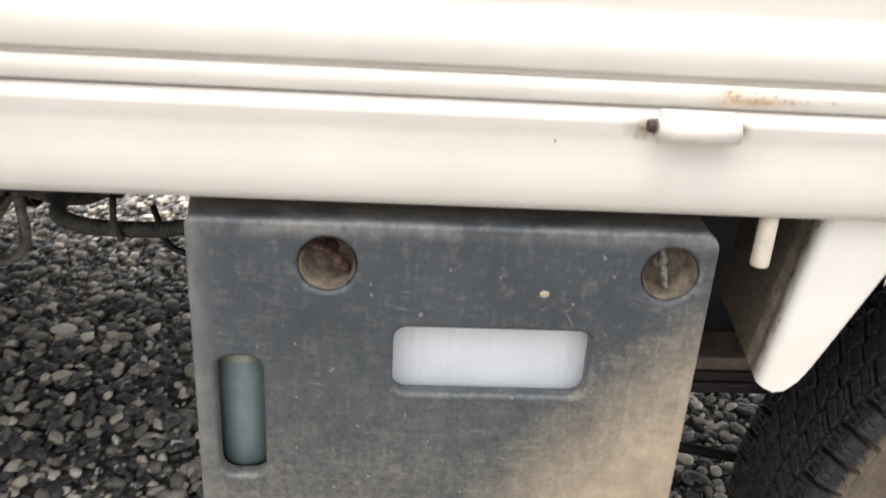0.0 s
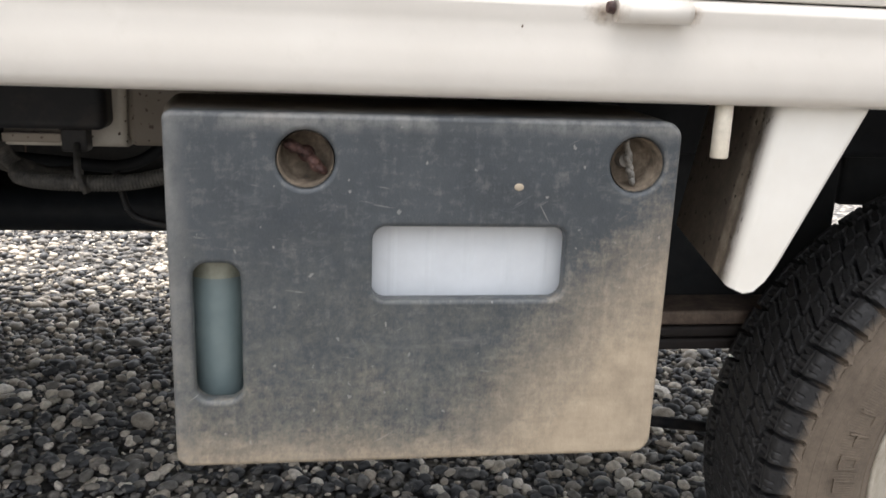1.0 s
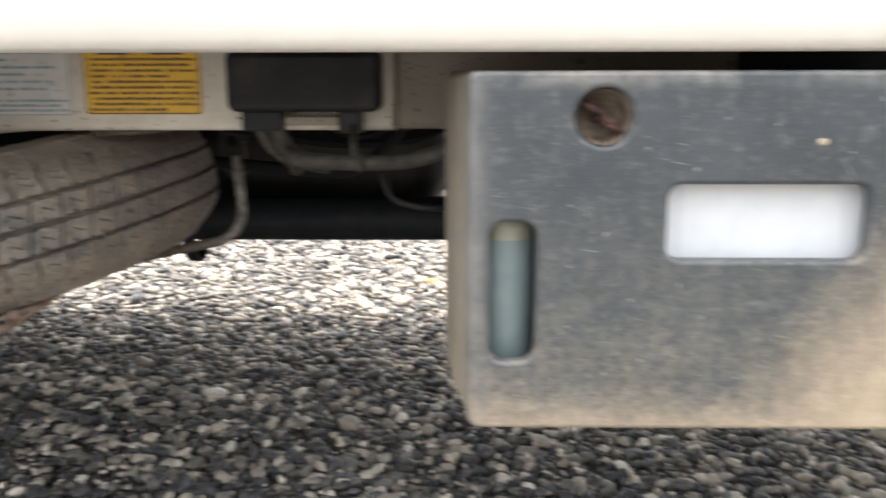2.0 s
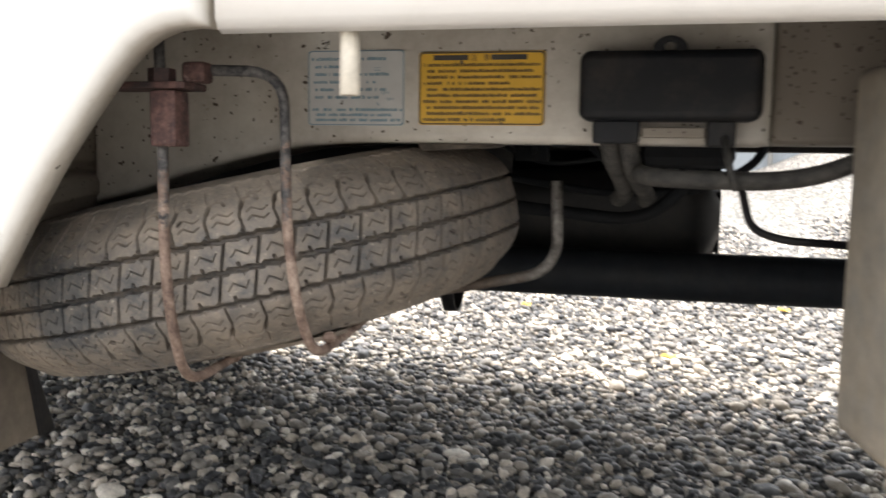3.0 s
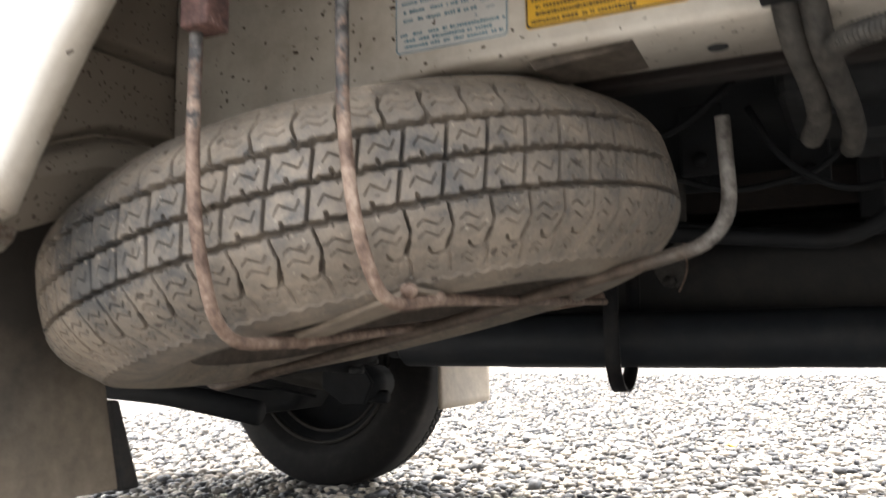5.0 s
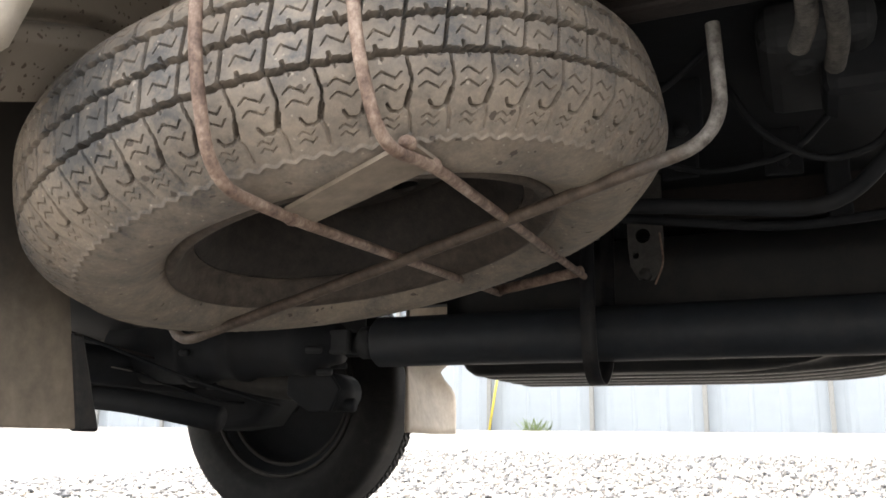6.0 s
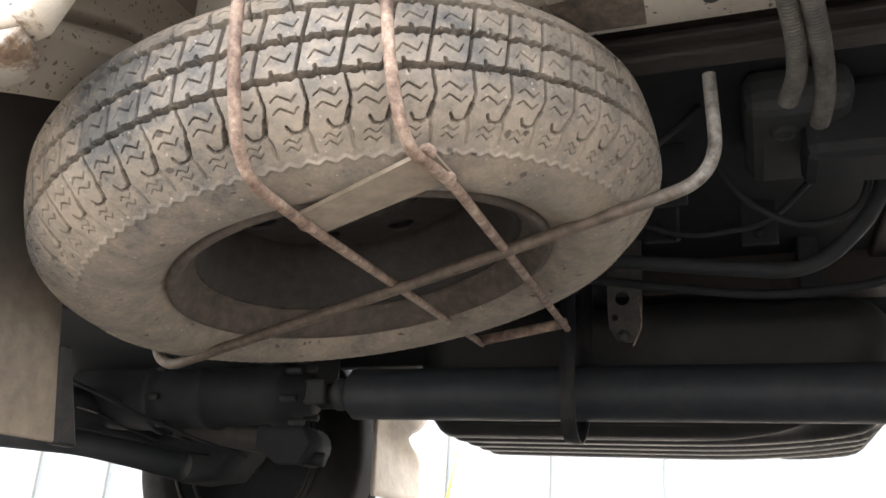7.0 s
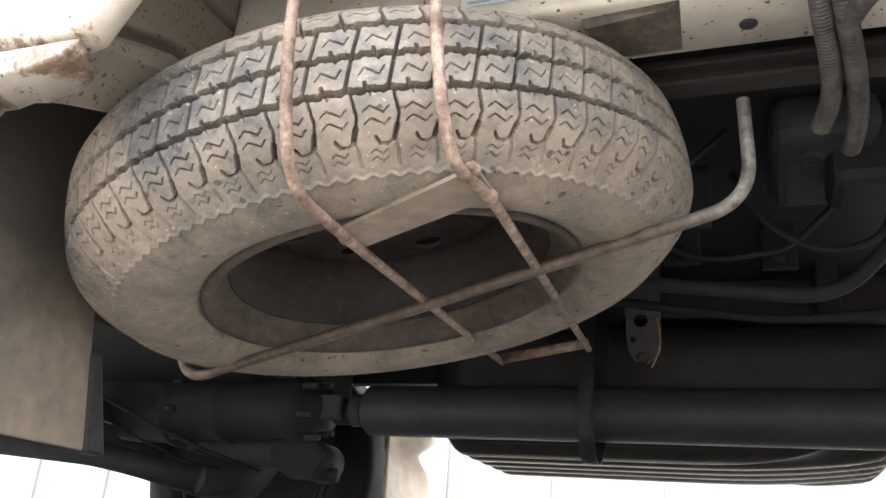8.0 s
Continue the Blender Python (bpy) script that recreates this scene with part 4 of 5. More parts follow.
def build_frame():
    # muddy box beam that carries the stickers
    bottom = [(-0.385, 0.4945), (-0.44, 0.4940), (-0.495, 0.4900), (-0.55, 0.4780), (-0.60, 0.4650), (-0.65, 0.4480), (-0.69, 0.437)]
    outline = [(-0.1175, 0.601), (-0.1175, 0.4945), (-0.20, 0.4945)] + bottom + [(-0.69, 0.601)]
    tpart("frame_beam", solid_profile(outline, 0.772, 0.845, 0.006, 3), WALL, "mud-spattered white box beam under the bed")
    # Rear lengths of the same beam; their darker colours stand for shade.
    tpart("frame_beam", box(-0.117, 0.18, 0.775, 0.845, 0.4955, 0.601, 0.006, 3), SHADED, "rear length of the box beam, coloured darker for its shade")
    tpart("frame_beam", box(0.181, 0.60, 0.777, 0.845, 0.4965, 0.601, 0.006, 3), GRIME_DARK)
    # Raised plate in place of a pressed recess; its dark colour paints the shade.
    tpart("recess_plate", mesh_of([(-0.392, 0.786, 0.4941), (-0.322, 0.780, 0.4941), (-0.325, 0.8405, 0.4941), (-0.386, 0.838, 0.4941), (-0.389, 0.790, 0.488), (-0.330, 0.786, 0.4915), (-0.332, 0.834, 0.4915), (-0.384, 0.832, 0.4885)], [(0, 1, 5, 4), (1, 2, 6, 5), (2, 3, 7, 6), (3, 0, 4, 7), (4, 5, 6, 7)], False), make_rust("recess_shade", (0.034, 0.028, 0.023), (0.145, 0.118, 0.093), 0.15), "dark raised plate standing in for a shaded recess under the beam")
    # Dark disc added in place of an open hole; its colour paints the shade inside.
    tpart("hole_disc", lathe([(0.0, 0.0012), (0.0050, 0.0012), (0.0062, 0.0008), (0.0066, -0.0005)], (-0.2775, 0.820, 0.4943), (0, 0, -1), 20), GRIME, "dark round disc standing in for an open hole")
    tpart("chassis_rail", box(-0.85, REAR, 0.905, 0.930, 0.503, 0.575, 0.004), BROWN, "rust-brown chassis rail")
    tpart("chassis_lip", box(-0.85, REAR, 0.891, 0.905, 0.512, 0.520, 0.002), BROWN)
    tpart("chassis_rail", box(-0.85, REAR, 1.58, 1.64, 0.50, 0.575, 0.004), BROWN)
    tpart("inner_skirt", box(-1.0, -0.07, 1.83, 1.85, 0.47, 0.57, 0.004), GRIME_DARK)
    # Added dark sheet that blocks light leaking through above the tank.
    tpart("gap_sheet", box(-1.0, -0.07, 1.66, 1.69, 0.412, 0.56, 0.004), GRIME_DARK, "dark sheet added above the tank to close a bright gap")
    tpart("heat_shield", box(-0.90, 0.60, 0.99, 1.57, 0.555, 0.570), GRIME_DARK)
    bar = fillet([(-0.95, 1.10, 0.41), (-0.45, 1.18, 0.43), (-0.20, 1.20, 0.405), (-0.13, 1.20, 0.48), (-0.12, 1.20, 0.558)], 0.08)
    tpart("pipe", tube(bar, 0.0085), GRIME_DARK, "dark pipe along the underbody")


def build_rear():
    stay = bmesh.new()
    face = [(0.3685, 0.557), (0.435, 0.557), (0.433, 0.552), (0.383, 0.446), (0.372, 0.4265), (0.364, 0.4190), (0.356, 0.4175), (0.3475, 0.4215)]
    f = [stay.verts.new((x, 0.606, z)) for x, z in face]
    stay.faces.new(f)
    i = [stay.verts.new((x, 0.735, z)) for x, z in ((0.381, 0.557), (0.365, 0.470), (0.360, 0.440))]
    k = stay.verts.new((0.354, 0.67, 0.430))
    stay.faces.new((f[0], f[7], k, i[2], i[1], i[0]))
    o = [stay.verts.new((x, 0.622, z)) for x, z in ((0.436, 0.557), (0.434, 0.551), (0.384, 0.446))]
    stay.faces.new((f[1], o[0], o[1], f[2]))
    stay.faces.new((f[2], o[1], o[2], f[3]))
    bmesh.ops.recalc_face_normals(stay, faces=stay.faces[:])
    bmesh.ops.bevel(stay, geom=[e for e in stay.edges if len(e.link_faces) == 2], offset=0.0045, segments=4, profile=0.5, affect="EDGES")
    for q in stay.faces:
        q.smooth = True
    ob = tpart("stay_bracket", stay, make_muddy_shaded_stay(), "white folded steel stay with mud and painted shade on its inner side")
    ob.modifiers.new("thickness", "SOLIDIFY").thickness = 0.003
    ob.modifiers.new("shading", "WEIGHTED_NORMAL").weight = 80
    for k, (z0, z1, x0) in enumerate(((0.330, 0.3445, 0.25), (0.3175, 0.3285, 0.28), (0.304, 0.316, 0.30))):
        tpart("spring_leaf", box(x0, 1.05 - 0.04 * k, 0.775, 0.83, z0, z1, 0.003), BROWN if k else make_rust("dusty_spring", (0.07, 0.05, 0.04), (0.20, 0.15, 0.115), 0.1), "dusty brown leaf spring")
    tpart("inner_panel", box(0.22, 0.592, 0.86, 0.875, 0.295, 0.56, 0.004), GRIME, "dark grimy inner panel beside the rear wheel")
    tpart("inner_panel", box(0.5945, 1.10, 0.86, 0.875, 0.434, 0.56, 0.004), GRIME)
    tpart("brake_cable", tube(fillet([(0.10, 0.90, 0.20), (0.30, 0.85, 0.205), (0.50, 0.80, 0.20)], 0.05), 0.006), BLACK)
    tpart("axle_tube", tube([(0.689, 0.77, 0.226), (0.689, 1.80, 0.226)], 0.035, 16), GRIME)


def make_muddy_shaded_stay():
    """White paint outside; grime and rust where the fold faces forward, with painted shade deeper in."""
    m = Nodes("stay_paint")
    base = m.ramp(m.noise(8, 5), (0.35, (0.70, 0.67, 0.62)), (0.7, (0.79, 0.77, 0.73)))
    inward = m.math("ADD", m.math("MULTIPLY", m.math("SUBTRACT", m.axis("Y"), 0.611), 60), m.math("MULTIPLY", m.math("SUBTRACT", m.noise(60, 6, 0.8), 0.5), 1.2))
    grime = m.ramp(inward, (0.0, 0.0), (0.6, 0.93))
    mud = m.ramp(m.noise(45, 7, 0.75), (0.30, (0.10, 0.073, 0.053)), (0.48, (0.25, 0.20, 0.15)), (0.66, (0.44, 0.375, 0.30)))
    # Beyond the pale strip the mud colour darkens with depth, painting in shade.
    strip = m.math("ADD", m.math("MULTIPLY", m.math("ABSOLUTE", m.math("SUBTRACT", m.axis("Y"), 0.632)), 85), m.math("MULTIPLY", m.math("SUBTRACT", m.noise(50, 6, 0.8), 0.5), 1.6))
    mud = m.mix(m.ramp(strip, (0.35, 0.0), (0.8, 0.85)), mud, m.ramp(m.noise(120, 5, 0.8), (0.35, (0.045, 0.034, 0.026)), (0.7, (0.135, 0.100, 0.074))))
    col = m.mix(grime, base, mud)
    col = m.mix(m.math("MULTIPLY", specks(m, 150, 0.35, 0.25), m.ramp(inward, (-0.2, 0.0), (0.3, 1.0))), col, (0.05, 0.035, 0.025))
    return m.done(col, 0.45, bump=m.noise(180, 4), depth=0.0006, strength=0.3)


def build_battery_box():
    x0, x1, z0, z1 = -0.055, 0.290, 0.2965, 0.5445
    outline = cornered(x0, x1, z0, z1, 0.012, 0.006, 0.010, 0.013, 8)
    window = rounded_rect(0.079, 0.2135, 0.4185, 0.4700, 0.0095)
    slot = rounded_rect(-0.0405, -0.0085, 0.3460, 0.4445, 0.011)
    caps = [(0.0345, 0.5145), (0.2600, 0.5145)]
    holes = [circle(cx, cz, 0.0192, 40) for cx, cz in caps]
    cover = tpart("battery_cover", plate([outline, window, slot, *holes], 0.589, 0.014, 0.0035), COVER, "scuffed blue-grey plastic battery box cover with brown dust")
    # skirt that flares towards the truck
    rings = []
    for y, grow in ((0.5985, -0.001), (0.606, 0.0), (0.62, 0.004), (0.66, 0.011), (0.72, 0.017)):
        rings.append([(x, y, z) for x, z in cornered(x0 - grow, x1 + grow * 0.3, z0 - grow * 0.1, z1 + grow * 0.05, 0.012, 0.006 + grow * 0.2, 0.010 + grow * 0.3, 0.013, 8)])
    skirt = grid_mesh(np.array(rings), wrap_v=True)
    part("skirt", skirt, COVER, cover)
    part("backing", box(x0 + 0.002, x1 - 0.002, 0.66, 0.72, z0 + 0.004, z1 - 0.004), GRIME, cover)
    for n, (cx, cz) in enumerate(caps):
        cup = lathe([(0.0185, 0.012), (0.0178, -0.004), (0.0165, -0.014), (0.0145, -0.0165), (0.0, -0.0168)], (cx, 0.604, cz), (0, -1, 0), 40)
        part("recess", cup, make_cup() if n == 0 else bpy.data.materials["muddy_cup"], cover, "muddy round recess")
        bolt = bmesh.new()
        made = bmesh.ops.create_cone(bolt, cap_ends=True, segments=18, radius1=0.0060, radius2=0.0050, depth=0.007)["verts"]
        bmesh.ops.rotate(bolt, matrix=Matrix.Rotation(radians(90), 3, "X"), verts=made)
        bmesh.ops.translate(bolt, vec=(0, 0.0135, 0), verts=made)
        rough = np.random.default_rng(21 + n)
        for k in range(13):
            a = -1 + k / 6
            size = (0.0034 if n == 0 else 0.0027) * (1 + (0.30 if n == 0 else 0.05) * rough.standard_normal())
            spot = Matrix.Translation((a * (0.0135 if n == 0 else 0.0142), 0.002 + 0.003 * rough.random() + 0.003 * (1 - abs(a)), (0.0012 if n == 0 else 0.0004) * rough.standard_normal()))
            bmesh.ops.create_icosphere(bolt, subdivisions=2, radius=size, matrix=spot @ Matrix.Diagonal((1.2, 1.5, 0.8, 1)))
        turn = radians(-40) if n == 0 else radians(-78)
        bmesh.ops.transform(bolt, matrix=Matrix.Translation((cx, 0.6035, cz)) @ Matrix.Rotation(-turn, 4, "Y"), verts=bolt.verts[:])
        part("wing_bolt", bolt, RED_RUST if n == 0 else make_rust("dull_bolt", (0.20, 0.19, 0.175), (0.42, 0.40, 0.37), 0.2), cover, "red-rusted wing bolt" if n == 0 else "grey wing bolt")
    front = [(0.060, 0.0)]
    for x in (0.094, 0.121, 0.148, 0.175, 0.202):
        front += [(x - 0.0035, 0.0), (x - 0.0012, -0.00035), (x + 0.0012, -0.00035), (x + 0.0035, 0.0)]
    front += [(0.232, 0.0), (0.232, 0.04), (0.060, 0.04)]
    n = len(front)
    blob = bmesh.new()
    bmesh.ops.create_icosphere(blob, subdivisions=2, radius=1.0, matrix=Matrix.Translation((0.1773, 0.5888, 0.4985)) @ Matrix.Diagonal((0.0034, 0.0007, 0.0025, 1)))
    part("mud_spot", blob, make_plain("dried_mud", (0.34, 0.29, 0.22), 0.8, 0.15), cover, "dried beige mud spot")
    case = mesh_of([(x, 0.6085 + d, z) for z in (0.40, 0.488) for x, d in front], [(k, (k + 1) % n, n + (k + 1) % n, n + k) for k in range(n)] + [tuple(reversed(range(n))), tuple(range(n, 2 * n))], False)
    part("battery", case, BATTERY, cover, "translucent white ribbed battery case behind the window")
    bottle = lathe([(0.0, 0.458), (0.014, 0.457), (0.0205, 0.451), (0.0215, 0.44), (0.0215, 0.342), (0.018, 0.334), (0.0, 0.333)], (-0.0275, 0.631, 0.0), (0, 0, 1), 32)
    part("coolant_bottle", bottle, BOTTLE, cover, "coolant bottle with blue-green liquid behind the slot")


def make_cup():
    m = Nodes("muddy_cup")
    col = m.ramp(m.noise(90, 5, 0.7), (0.3, (0.08, 0.068, 0.055)), (0.5, (0.20, 0.16, 0.12)), (0.72, (0.38, 0.31, 0.24)))
    return m.done(col, 0.8, bump=m.noise(200, 4), depth=0.0008, strength=0.5)


def text_bars(rows, x0, x1, z_top, pitch, high, y, seed, ragged, gaps=0.30):
    """Lines of unreadable writing as short bars."""
    rng = np.random.default_rng(seed)
    verts, faces = [], []
    for k in range(rows):
        x, z = x0 + (0.003 if k % 3 else 0.0), z_top - k * pitch
        end = x1 - (rng.random() * ragged if k % 2 else 0.0)
        while x < end:
            w = 0.0007 + rng.random() * 0.0015
            if rng.random() > gaps:
                hh = high * (0.7 + 0.3 * rng.random())
                b = len(verts)
                verts += [(x, y, z), (x + w, y, z), (x + w, y, z + hh), (x, y, z + hh)]
                faces.append((b, b + 1, b + 2, b + 3))
            x += w + 0.0005
    return mesh_of(verts, faces, False)


def build_stickers():
    base = 0.7715
    sticker = tpart("caution_sticker", plate([rounded_rect(-0.3875, -0.2855, 0.5085, 0.5665, 0.003)], base - 0.0006, 0.0008, 0.0002), YELLOW, "yellow caution sticker with rows of small black print")
    y = base - 0.0009
    part("border", plate([rounded_rect(-0.3870, -0.2860, 0.5090, 0.5660, 0.003), rounded_rect(-0.3860, -0.2870, 0.5100, 0.5650, 0.003)], y - 0.0002, 0.0004, 0.0001), INK, sticker)
    for x in (-0.3755, -0.3285):
        part("title_bar", mesh_of([(x, y, 0.5597), (x + 0.0285, y, 0.5597), (x + 0.0285, y, 0.5638), (x, y, 0.5638)], [(0, 1, 2, 3)], False), INK, sticker)
    part("print", text_bars(10, -0.3835, -0.2895, 0.5548, 0.0048, 0.0027, y, 3, 0.03, 0.10), make_plain("worn_ink", (0.105, 0.070, 0.022), 0.5, 0.3), sticker)
    for word, x in (("注", -0.3452), ("意", -0.3348)):
        part("title", lettering(word, x, y, 0.5597, 0.0052), INK, sticker)
    pale = tpart("emission_sticker", plate([rounded_rect(-0.4830, -0.3995, 0.5075, 0.5690, 0.003)], base - 0.0006, 0.0008, 0.0002), WHITE_LABEL, "faded white sticker with rows of blue print")
    part("border", plate([rounded_rect(-0.4825, -0.4000, 0.5080, 0.5685, 0.003), rounded_rect(-0.4818, -0.4007, 0.5087, 0.5678, 0.003)], y - 0.0002, 0.0004, 0.0001), BLUE_INK, pale)
    part("print", text_bars(6, -0.4795, -0.4140, 0.5605, 0.0062, 0.0028, y, 5, 0.04, 0.22), BLUE_INK, pale)
    part("print", text_bars(3, -0.4790, -0.4030, 0.5195, 0.0042, 0.0026, y, 6, 0.01, 0.15), BLUE_INK, pale)
    for word, x, z, size in (("CC", -0.4255, 0.5520, 0.0040), ("rpm", -0.4190, 0.5335, 0.0040), ("rpm", -0.4150, 0.5285, 0.0040), ("%", -0.4230, 0.5240, 0.0036)):
        part("print", lettering(word, x, y, z, size), BLUE_INK, pale)
    part("chalk_mark", lettering("2", -0.4690, y, 0.5700, 0.0085), INK, pale, "small black figure written above the sticker")


def lettering(word, x, y, z, size):
    """A word as a flat mesh on a face that looks along -y."""
    curve = bpy.data.curves.new("word", "FONT")
    curve.body, curve.size = word, size
    ob = new("word", curve)
    me = bpy.data.meshes.new_from_object(ob.evaluated_get(bpy.context.evaluated_depsgraph_get()))
    bpy.data.objects.remove(ob)
    me.transform(Matrix(((1, 0, 0, x), (0, 0, 1, y - 0.0002), (0, 1, 0, z), (0, 0, 0, 1))))
    return me


def build_relay_box():
    body = solid_profile(rounded_rect(-0.2575, -0.1270, 0.5115, 0.5630, 0.008), 0.744, 0.7705, 0.007, 4)
    relay = tpart("relay_box", body, BLACK, "dusty black plastic relay box bolted to the beam")
    tab = plate([[(-0.2085, 0.556), (-0.178, 0.556)] + [(-0.193 + 0.0125 * math.cos(a), 0.5625 + 0.0105 * math.sin(a)) for a in np.linspace(0.1, math.pi - 0.1, 14)], circle(-0.193, 0.565, 0.004, 16)], 0.7475, 0.006, 0.001)
    part("tab", tab, BLACK, relay)
    part("connector", box(-0.2470, -0.2125, 0.752, 0.770, 0.4950, 0.5125, 0.002), BLACK, relay)
    part("connector", box(-0.1640, -0.1440, 0.752, 0.770, 0.4930, 0.5125, 0.002), BLACK, relay)
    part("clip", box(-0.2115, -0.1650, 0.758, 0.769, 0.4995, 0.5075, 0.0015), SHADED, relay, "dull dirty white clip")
    for pts in ([(-0.236, 0.765, 0.505), (-0.233, 0.790, 0.483), (-0.224, 0.840, 0.463), (-0.223, 0.872, 0.453), (-0.230, 0.900, 0.447)], [(-0.222, 0.765, 0.505), (-0.218, 0.790, 0.478), (-0.207, 0.850, 0.457), (-0.203, 0.900, 0.450), (-0.206, 0.934, 0.445)]):
        tpart("corrugated_hose", tube(fillet(pts, 0.02), 0.0072, 10, 0.0005, 0.0028), HOSE, "dusty corrugated wiring hose")
    run = [(-0.214, 0.800, 0.474), (-0.205, 0.765, 0.470), (-0.175, 0.748, 0.4690), (-0.12, 0.746, 0.4685), (-0.085, 0.746, 0.474), (-0.05, 0.742, 0.490), (0.0, 0.735, 0.52)]
    tpart("corrugated_hose", tube(fillet(run, 0.02), 0.0068, 10, 0.0005, 0.0028), HOSE, "dusty corrugated wiring hose")
    tpart("hose_tie", tube([(-0.152, 0.7525, 0.50), (-0.149, 0.7375, 0.478), (-0.143, 0.7375, 0.462)], 0.0028, 8), HOSE)
    tpart("cable", tube(fillet([(-0.135, 0.80, 0.47), (-0.125, 0.80, 0.43), (-0.10, 0.80, 0.422), (-0.05, 0.80, 0.42)], 0.02), 0.0032, 8), BLACK, "thin black cable")


# ---- spare wheel and the carrier it lies in ----
AXIS = Vector((-0.2226, -0.0348, 1.0)).normalized()
SPARE_MID = Vector((-0.5876, 0.9093, 0.3861))
PHASE = radians(-49.90)


def spare_strokes():
    """Three zigzag grooves, slanted block cuts with N-shaped sipes, and shoulders with kneed slots that end in a hook."""
    zig = lambda s0: [(0.0, s0 + 0.0009), (0.42, s0 - 0.0009), (0.50, s0 + 0.0011), (0.92, s0 - 0.0006), (1.0, s0 + 0.0009)]
    out = []
    for n, s0 in enumerate((-0.0240, 0.0, 0.0236)):
        out.append((zig(s0), 0.0038, 0.0085, False))
        at = 0.53 + 0.30 * n
        out.append(([(at, s0), (at - 0.05, s0 + 0.0048)], 0.0019, 0.0045, False))
        out.append(([(at + 0.02, s0), (at + 0.05, s0 - 0.0036)], 0.0011, 0.003, False))
    for a, b, low in ((-0.0240, 0.0, 0.0), (0.0, 0.0236, 0.27)):
        out.append(([(low, a), (low + 0.27, b)], 0.0017, 0.0070, False))
        m = (a + b) / 2
        out.append(([(low + 0.36, m - 0.0017), (low + 0.525, m + 0.0031), (low + 0.84, m - 0.0021), (low + 0.975, m + 0.0031)], 0.0003, 0.0040, False))
    for k in (-1, 1):
        f = (lambda a: a) if k < 0 else (lambda a: 1.27 - a)
        knee = [(f(0.13), k * 0.0265), (f(0.16), k * 0.0335), (f(0.20), k * 0.0400), (f(0.13), k * 0.0470)]
        out.append((knee, 0.0013, 0.0062, False))
        out.append(([(f(0.13), k * 0.0470), (f(0.03), k * 0.0555)], 0.0030, 0.0085, False))
        out.append(([(f(0.03), k * 0.0555), (f(-0.14), k * 0.0580), (f(-0.33), k * 0.0570), (f(-0.41), k * 0.0530)], 0.0015, 0.0042, False))
        out.append(([(f(0.03), k * 0.0555), (f(0.12), k * 0.0620), (f(0.14), k * 0.0720)], 0.0020, 0.0016, False))
        for s0 in (0.0360, 0.0433):
            out.append(([(f(0.36), k * (s0 + 0.0010)), (f(0.53), k * (s0 - 0.0020)), (f(0.83), k * (s0 + 0.0025)), (f(0.965), k * (s0 - 0.0010))], 0.0004, 0.0040, False))
        for s0 in (0.0618, 0.0668):
            out.append(([(f(0.43), k * (s0 + 0.0008)), (f(0.55), k * (s0 - 0.0012)), (f(0.73), k * (s0 + 0.0020)), (f(0.86), k * (s0 - 0.0008))], 0.0003, 0.0032, False))
    return out


def build_spare():
    spare = thing("spare_wheel", "dusty worn spare wheel slung flat in a rusty carrier", "wheel", SPARE_MID)
    place = Matrix.Translation(-SPARE_MID)
    me = turned(tyre_mesh(0.2650, 0.0700, 0.1635, 63, spare_strokes(), 0.0008, PHASE, (0.0785, 0.0013, 0.0011), rounded=True, coarse=0.082), SPARE_MID, AXIS)
    me.transform(place)
    part("tyre", me, SPARE, spare, "brown-dusted grey rubber tyre with zigzag tread")
    lip = 0.058
    outer = [(0.161, lip - 0.014), (0.1640, lip - 0.004), (0.1630, lip + 0.001), (0.1580, lip + 0.0015), (0.1525, lip - 0.004), (0.1480, lip - 0.012), (0.1470, lip - 0.019), (0.1405, lip - 0.022)]
    inner = [(0.1400, lip - 0.0225), (0.1360, lip - 0.026), (0.1300, lip - 0.034), (0.1270, lip - 0.046), (0.1215, lip - 0.056), (0.1195, -lip + 0.040), (0.1195, -lip + 0.024), (0.140, -lip + 0.016), (0.152, -lip + 0.008), (0.162, -lip - 0.001), (0.1635, -lip + 0.004)]
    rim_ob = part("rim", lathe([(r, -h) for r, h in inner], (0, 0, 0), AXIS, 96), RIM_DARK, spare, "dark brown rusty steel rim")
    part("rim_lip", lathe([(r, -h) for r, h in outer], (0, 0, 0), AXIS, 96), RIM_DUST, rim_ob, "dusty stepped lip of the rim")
    turn = radians(92.5)
    slots = [circle(0.098 * math.cos(a), 0.098 * math.sin(a), 0.0135, 20) for a in np.linspace(turn, turn + 2 * math.pi, 8, endpoint=False)]
    bolts = [circle(0.055 * math.cos(a), 0.055 * math.sin(a), 0.007, 14) for a in np.linspace(0.4, 2 * math.pi + 0.4, 4, endpoint=False)]
    disc = plate([circle(0, 0, 0.1205, 64), circle(0, 0, 0.030, 28), *slots, *bolts], -0.002, 0.004, 0.001)
    disc.transform(Matrix.Rotation(radians(90), 4, "X"))
    disc.transform(Matrix.Translation((0, 0, 0.028)))
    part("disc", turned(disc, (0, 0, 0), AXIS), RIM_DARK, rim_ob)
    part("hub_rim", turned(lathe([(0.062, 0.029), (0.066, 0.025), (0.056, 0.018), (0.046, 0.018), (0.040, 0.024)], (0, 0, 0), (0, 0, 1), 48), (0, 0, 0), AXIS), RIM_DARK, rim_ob)


